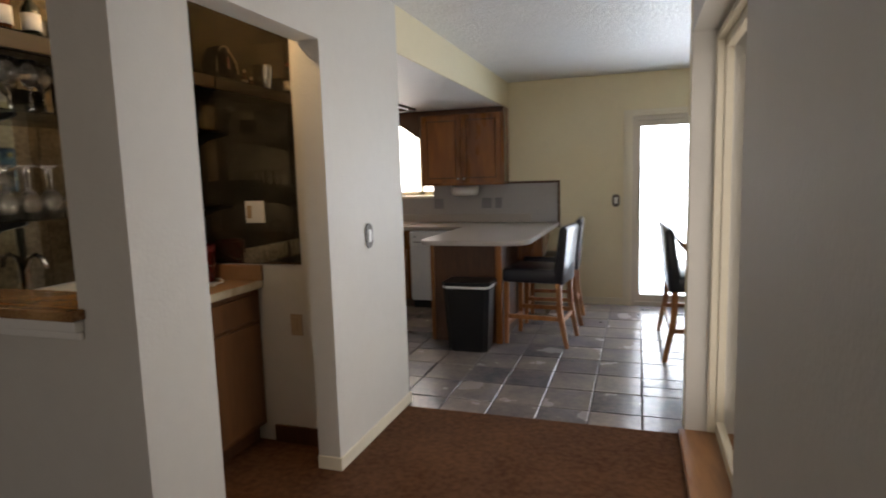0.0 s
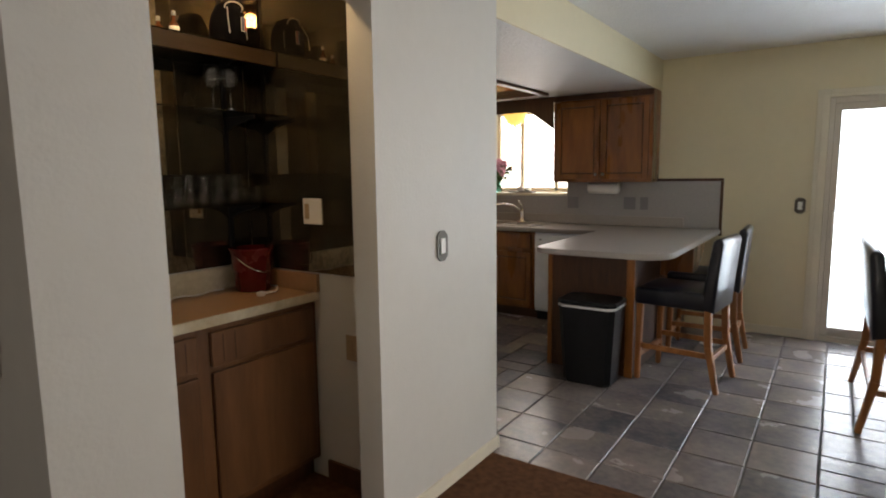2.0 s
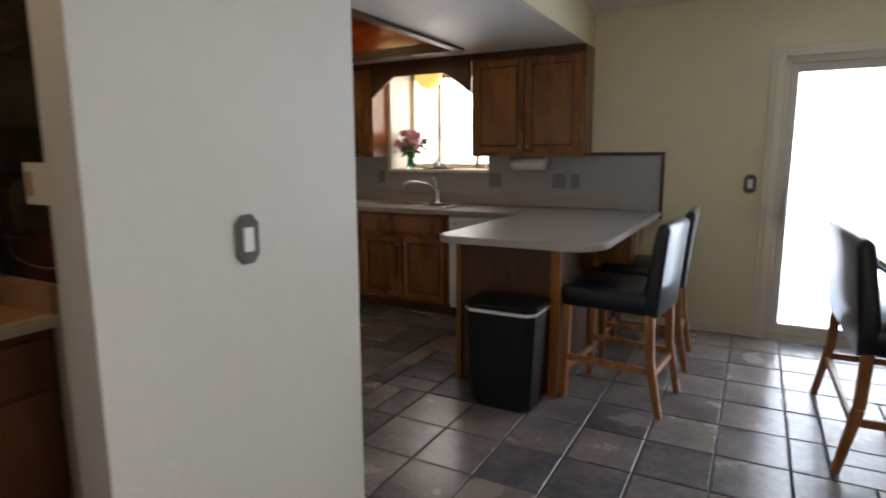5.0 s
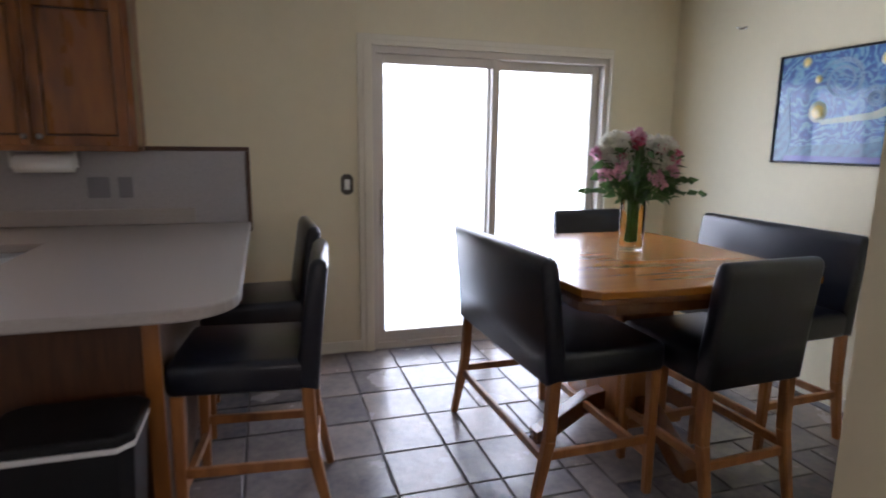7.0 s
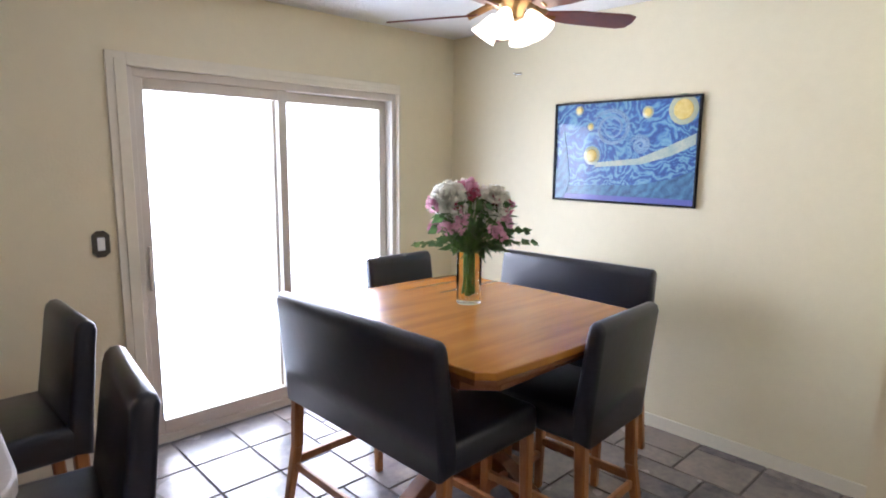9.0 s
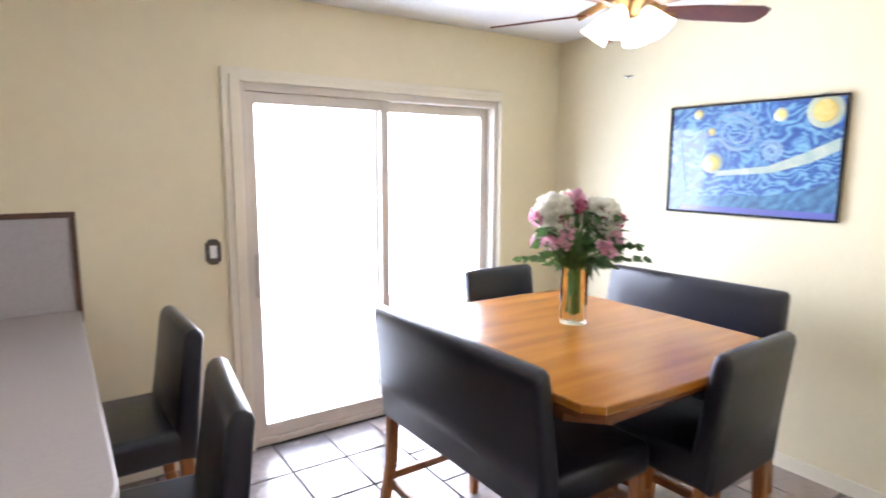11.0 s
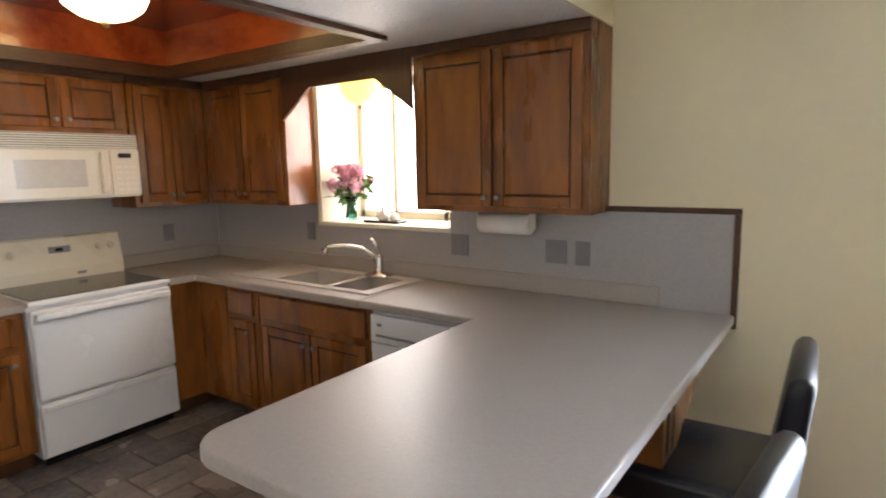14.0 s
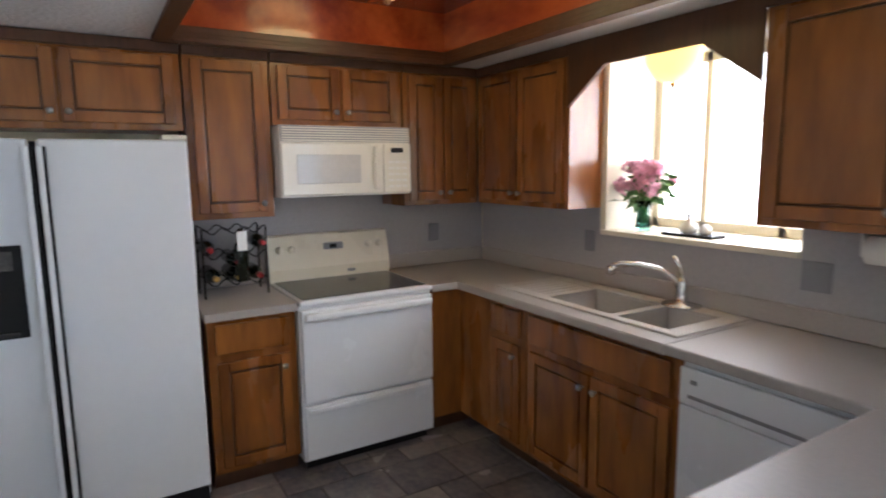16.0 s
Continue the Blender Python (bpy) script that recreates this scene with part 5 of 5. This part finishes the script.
def glass_thing(name, profile, label):
    t = thing(name, (0, 0, -5), label, "drinking glass", "glasses on the bar shelves")
    me = Part().lathe(profile, (0, 0, 0), 14)
    ob = me.done("bowl", M_GLASS)
    ob.parent = t
    return t


tumbler = glass_thing("tumbler", [(0.028, 0.0), (0.035, 0.13), (0.0335, 0.13), (0.027, 0.012), (0.001, 0.010)], "clear straight drinking glass on a bar shelf")
wine = glass_thing("wine_glass", [(0.032, 0.0), (0.006, 0.006), (0.004, 0.09), (0.02, 0.105), (0.038, 0.14), (0.034, 0.20), (0.0325, 0.20), (0.0365, 0.14), (0.018, 0.108), (0.001, 0.104)], "clear stemmed wine glass on a bar shelf")
short = glass_thing("short_glass", [(0.033, 0.0), (0.036, 0.075), (0.0345, 0.075), (0.031, 0.012), (0.001, 0.010)], "short clear glass on a bar shelf")
rnd = random.Random(3)
spots = []
for i in range(4):
    for j in range(2):
        spots.append((tumbler, BARB + 0.08 + 0.085 * j, 4.225 + i * 0.076, 1.316))
for i in range(2):
    for j in range(2):
        spots.append((short, BARB + 0.09 + 0.085 * j, 4.155 - i * 0.01 + j * 0.02 - 0.07 * i, 1.316))
for i in range(2):
    spots.append((short, BARB + 0.12, 4.535 + i * 0.078, 1.316))
for y in (4.40, 4.47, 3.53, 3.63, 3.72, 3.81):
    spots.append((wine, BARB + 0.13 + rnd.uniform(-0.03, 0.05), y, 1.716))
for y in (3.86, 3.94):
    spots.append((tumbler, BARB + 0.12, y, 1.716))
first = set()
for src, x, y, z in spots:
    mm = pose(x + rnd.uniform(-0.006, 0.006), y + rnd.uniform(-0.006, 0.006), z, 0, 0, rnd.uniform(0, 90))
    if src not in first:
        src.matrix_basis = mm
        first.add(src)
    else:
        copy_thing(src, mm)
for i in range(8):
    copy_thing(wine, pose(BARB + 0.10 + 0.085 * (i % 2), 3.52 + 0.044 * i, 1.316 + 0.20, 180, 0, 20 * i))
for y, mtl, hgt in ((3.66, M_AMBER, 0.21), (3.77, M_BOTTLE, 0.20), (4.171, M_AMBER, 0.05), (4.239, M_AMBER, 0.085)):
    t = thing("bar_bottle", (BARB + 0.13, y, 2.001), "small liquor bottle on the top bar shelf", "bottle", "bar bottles")
    k_ = 1.0 if hgt > 0.1 else 0.6
    Part().lathe([(0.03 * k_, 0.0), (0.031 * k_, hgt * 0.6), (0.012 * k_, hgt * 0.78), (0.012 * k_, hgt)], (BARB + 0.13, y, 2.001), 16).done("glass", mtl, t)
    Part().lathe([(0.013 * k_, hgt), (0.013 * k_, hgt + 0.018), (0.004, hgt + 0.02)], (BARB + 0.13, y, 2.001), 12).done("cap", M_FOIL if hgt > 0.1 else M_PLATE, t)
    if hgt > 0.07:
        Part().lathe([(0.0325 * k_, hgt * 0.18), (0.0325 * k_, hgt * 0.5)], (BARB + 0.13, y, 2.001), 16).done("label", M_PAPER, t)
shk = thing("cocktail_shaker", (BARB + 0.13, 4.06, 2.001), "polished steel cocktail shaker cup on the top shelf", "shaker")
Part().lathe([(0.040, 0.0), (0.044, 0.01), (0.060, 0.15), (0.062, 0.155), (0.058, 0.155), (0.040, 0.012), (0.001, 0.01)], (BARB + 0.13, 4.055, 2.001), 24).done("cup", M_CHROME, shk)
cap = thing("cap", (BARB + 0.14, 4.485, 2.001), "black cloth cap with cream piping on the top shelf", "cap")
p = Part().lathe([(0.062, 0.0), (0.078, 0.03), (0.080, 0.08), (0.070, 0.13), (0.048, 0.175), (0.004, 0.19)], (0, 0, 0), 22)
bmesh.ops.scale(p.bm, vec=(1.15, 0.88, 1.0), verts=p.bm.verts)
bmesh.ops.translate(p.bm, vec=(BARB + 0.14, 4.485, 2.001), verts=p.bm.verts)
p.done("crown", M_CAP, cap, smooth=True)
Part().tube([(BARB + 0.14 + 0.05 + 0.012 * math.cos(0.4 * k), 4.485 + 0.042 * math.cos(0.4 * k + 1.2), 2.161 + 0.022 * math.sin(0.4 * k + 1.2)) for k in range(17)], 0.0028, 6).tube([(BARB + 0.232, 4.428, 2.04), (BARB + 0.225, 4.428, 2.10), (BARB + 0.20, 4.445, 2.155)], 0.0022, 6).tube([(BARB + 0.19, 4.548, 2.04), (BARB + 0.185, 4.546, 2.10), (BARB + 0.175, 4.525, 2.155)], 0.0022, 6).done("piping", M_PLATE, cap, "cream piping")
Part().box(BARB + 0.2305, BARB + 0.2335, 4.488, 4.514, 2.058, 2.118, 0.001).done("patch", M_PAPER, cap)
Part().box(BARB + 0.2336, BARB + 0.2346, 4.490, 4.500, 2.060, 2.116).done("patch_bar", M_NAVY, cap)
Part().box(BARB + 0.2336, BARB + 0.2346, 4.503, 4.512, 2.060, 2.116).done("patch_bar", M_FOIL, cap)
BX, BY = -1.485, 4.535
bk = thing("ice_bucket", (BX, BY, 0.906), "glossy red enamel ice bucket with wire handle", "bucket")
Part().lathe([(0.074, 0.0), (0.078, 0.005), (0.097, 0.192), (0.102, 0.196), (0.102, 0.202), (0.095, 0.202), (0.074, 0.01), (0.002, 0.008)], (BX, BY, 0.906), 32).done("bucket", M_RED, bk)
Part().tube([(BX + 0.101 * math.cos(a), BY + 0.101 * math.sin(a), 1.085 - 0.085 * math.sin(math.pi * (a + 1.5) / 3.0)) for a in [-1.5 + 0.25 * k for k in range(13)]], 0.0025, 6).done("handle", M_CHROME, bk)
wrp = thing("white_cord", (-1.28, 4.60, 0.906), "white power cord lying on the bar counter", "cord")
Part().tube([(-1.335, 4.47, 0.916), (-1.345, 4.50, 0.912), (-1.34, 4.54, 0.911), (-1.37, 4.58, 0.912), (-1.42, 4.62, 0.915), (-1.50, 4.63, 0.912)], 0.005, 6).box(-1.345, -1.315, 4.44, 4.47, 0.906, 0.926, 0.004).done("cord", M_PLATE, wrp)
ct = thing("cord", (-1.68, 4.2, 0.906), "thin cream cord along the bar splash", "cord")
Part().tube([(-1.60 + 0.012 * math.sin(k * 1.3), 3.9 + 0.04 * k, 0.910 + 0.003 * math.sin(k * 1.7)) for k in range(15)], 0.004, 6).box(-1.60, -1.585, 4.05, 4.09, 0.907, 0.922, 0.003).done("cord", M_PLATE, ct)
for x, z, mtl, lab in ((-1.19, 1.275, M_PLATE, "white double outlet plate on the mirror"), (-0.98, 0.67, M_BEIGE, "beige outlet plate on the bar wall")):
    yy = BARN - (0.006 if z > 1 else 0.0)
    o = thing("outlet", (x, yy, z), lab, "outlet")
    hw = 0.058 if z > 1 else 0.035
    Part().box(x - hw, x + hw, yy - 0.007, yy - 0.0005, z - 0.058, z + 0.058, 0.002).done("plate", mtl, o)
    Part().box(x - hw + 0.012, x - hw + 0.04, yy - 0.010, yy - 0.007, z - 0.034, z + 0.034, 0.002).done("socket", M_BEIGE, o)
bl = thing("bar_lamp", (-1.02, 4.10, CEIL), "small warm ceiling spot lamp in the bar", "ceiling lamp")
Part().lathe([(0.05, 0.0), (0.05, -0.03), (0.03, -0.05)], (-1.02, 4.10, CEIL), 18).done("canopy", M_BRASS, bl)
Part().lathe([(0.03, -0.05), (0.042, -0.08), (0.03, -0.12), (0.004, -0.13)], (-1.02, 4.10, CEIL), 18).done("bulb", M_BARLAMP, bl)
sill = thing("bar_hatch_sill", ((PX0 + PX1) / 2, 3.38, PZ), "gold granite sill on white moulding", "sill")
Part().box(PX0 + 0.002, PX1 - 0.002, 3.322, BARS + 0.10, PZ + 0.002, PZ + 0.035, 0.006).box(PX0 - 0.03, PX1 + 0.03, 3.27, 3.318, PZ + 0.002, PZ + 0.035, 0.006).done("slab", M_GRAN, sill)
Part().box(PX0 - 0.02, PX1 + 0.02, 3.285, 3.318, PZ - 0.035, PZ, 0.006).box(PX0 - 0.02, PX1 + 0.02, 3.298, 3.318, PZ - 0.06, PZ - 0.036, 0.006).done("moulding", M_PLATE, sill)
bf = thing("bar_faucet", (-1.62, 3.72, 0.906), "slim chrome bar faucet", "faucet")
Part().tube([(-1.62, 3.72, 0.906), (-1.62, 3.72, 1.10), (-1.60, 3.72, 1.15), (-1.56, 3.72, 1.165), (-1.52, 3.72, 1.15), (-1.51, 3.72, 1.11)], 0.010, 8).done("spout", M_CHROME, bf)

# ---- floor tiles ----
rnd = random.Random(11)
tile_mesh = {}


def tile(x0, x1, y0, y1):
    key = (round(x1 - x0, 3), round(y1 - y0, 3))
    if key not in tile_mesh:
        b = bmesh.new()
        bmesh.ops.create_cube(b, size=1.0)
        bmesh.ops.scale(b, vec=(key[0] - 0.010, key[1] - 0.010, 0.012), verts=b.verts)
        top_edges = [e for e in b.edges if all(v.co.z > 0 for v in e.verts)]
        bmesh.ops.bevel(b, geom=top_edges, offset=0.003, segments=1, affect="EDGES")
        me = bpy.data.meshes.new("tile")
        b.to_mesh(me)
        b.free()
        me.materials.append(M_TILE)
        tile_mesh[key] = me
    o = new("tile", tile_mesh[key])
    o.location = ((x0 + x1) / 2, (y0 + y1) / 2, -0.006 + rnd.uniform(-0.0007, 0.0007))
    o.rotation_euler = (rnd.uniform(-0.002, 0.002), rnd.uniform(-0.002, 0.002), rnd.choice((0, math.pi)))
    o.parent = floor


TW, TH, TXO, TYO = 0.30, 0.335, 0.175, 5.505
for i in range(-4, 2):
    for j in range(-1, 10):
        x0, y0 = TXO + i * TW, TYO + j * TH
        a, b = max(y0, 5.30), min(y0 + TH, NORTH)
        if b - a > 0.03:
            tile(x0, x0 + TW, a, b)


def ashlar(c0, c1):
    """Random modular paving on half-tile cells."""
    hw, hh = TW / 2, TH / 2
    nx, ny = 2 * (c1 - c0), 20
    used = set()
    for j in range(ny):
        for i in range(nx):
            if (i, j) in used:
                continue
            for sx, sy in rnd.sample([(2, 2), (2, 1), (1, 2), (2, 2)], 4) + [(1, 1)]:
                cells = [(i + a, j + b) for a in range(sx) for b in range(sy)]
                if all(c not in used and c[0] < nx and c[1] < ny for c in cells):
                    break
            used.update(cells)
            x0, y0 = TXO + c0 * TW + i * hw, TYO - TH + j * hh
            xa, xb, ya, yb = max(x0, WEST), min(x0 + sx * hw, EAST), max(y0, 5.30), min(y0 + sy * hh, NORTH)
            if xb - xa > 0.03 and yb - ya > 0.03:
                tile(xa, xb, ya, yb)


ashlar(2, 10)
ashlar(-14, -4)
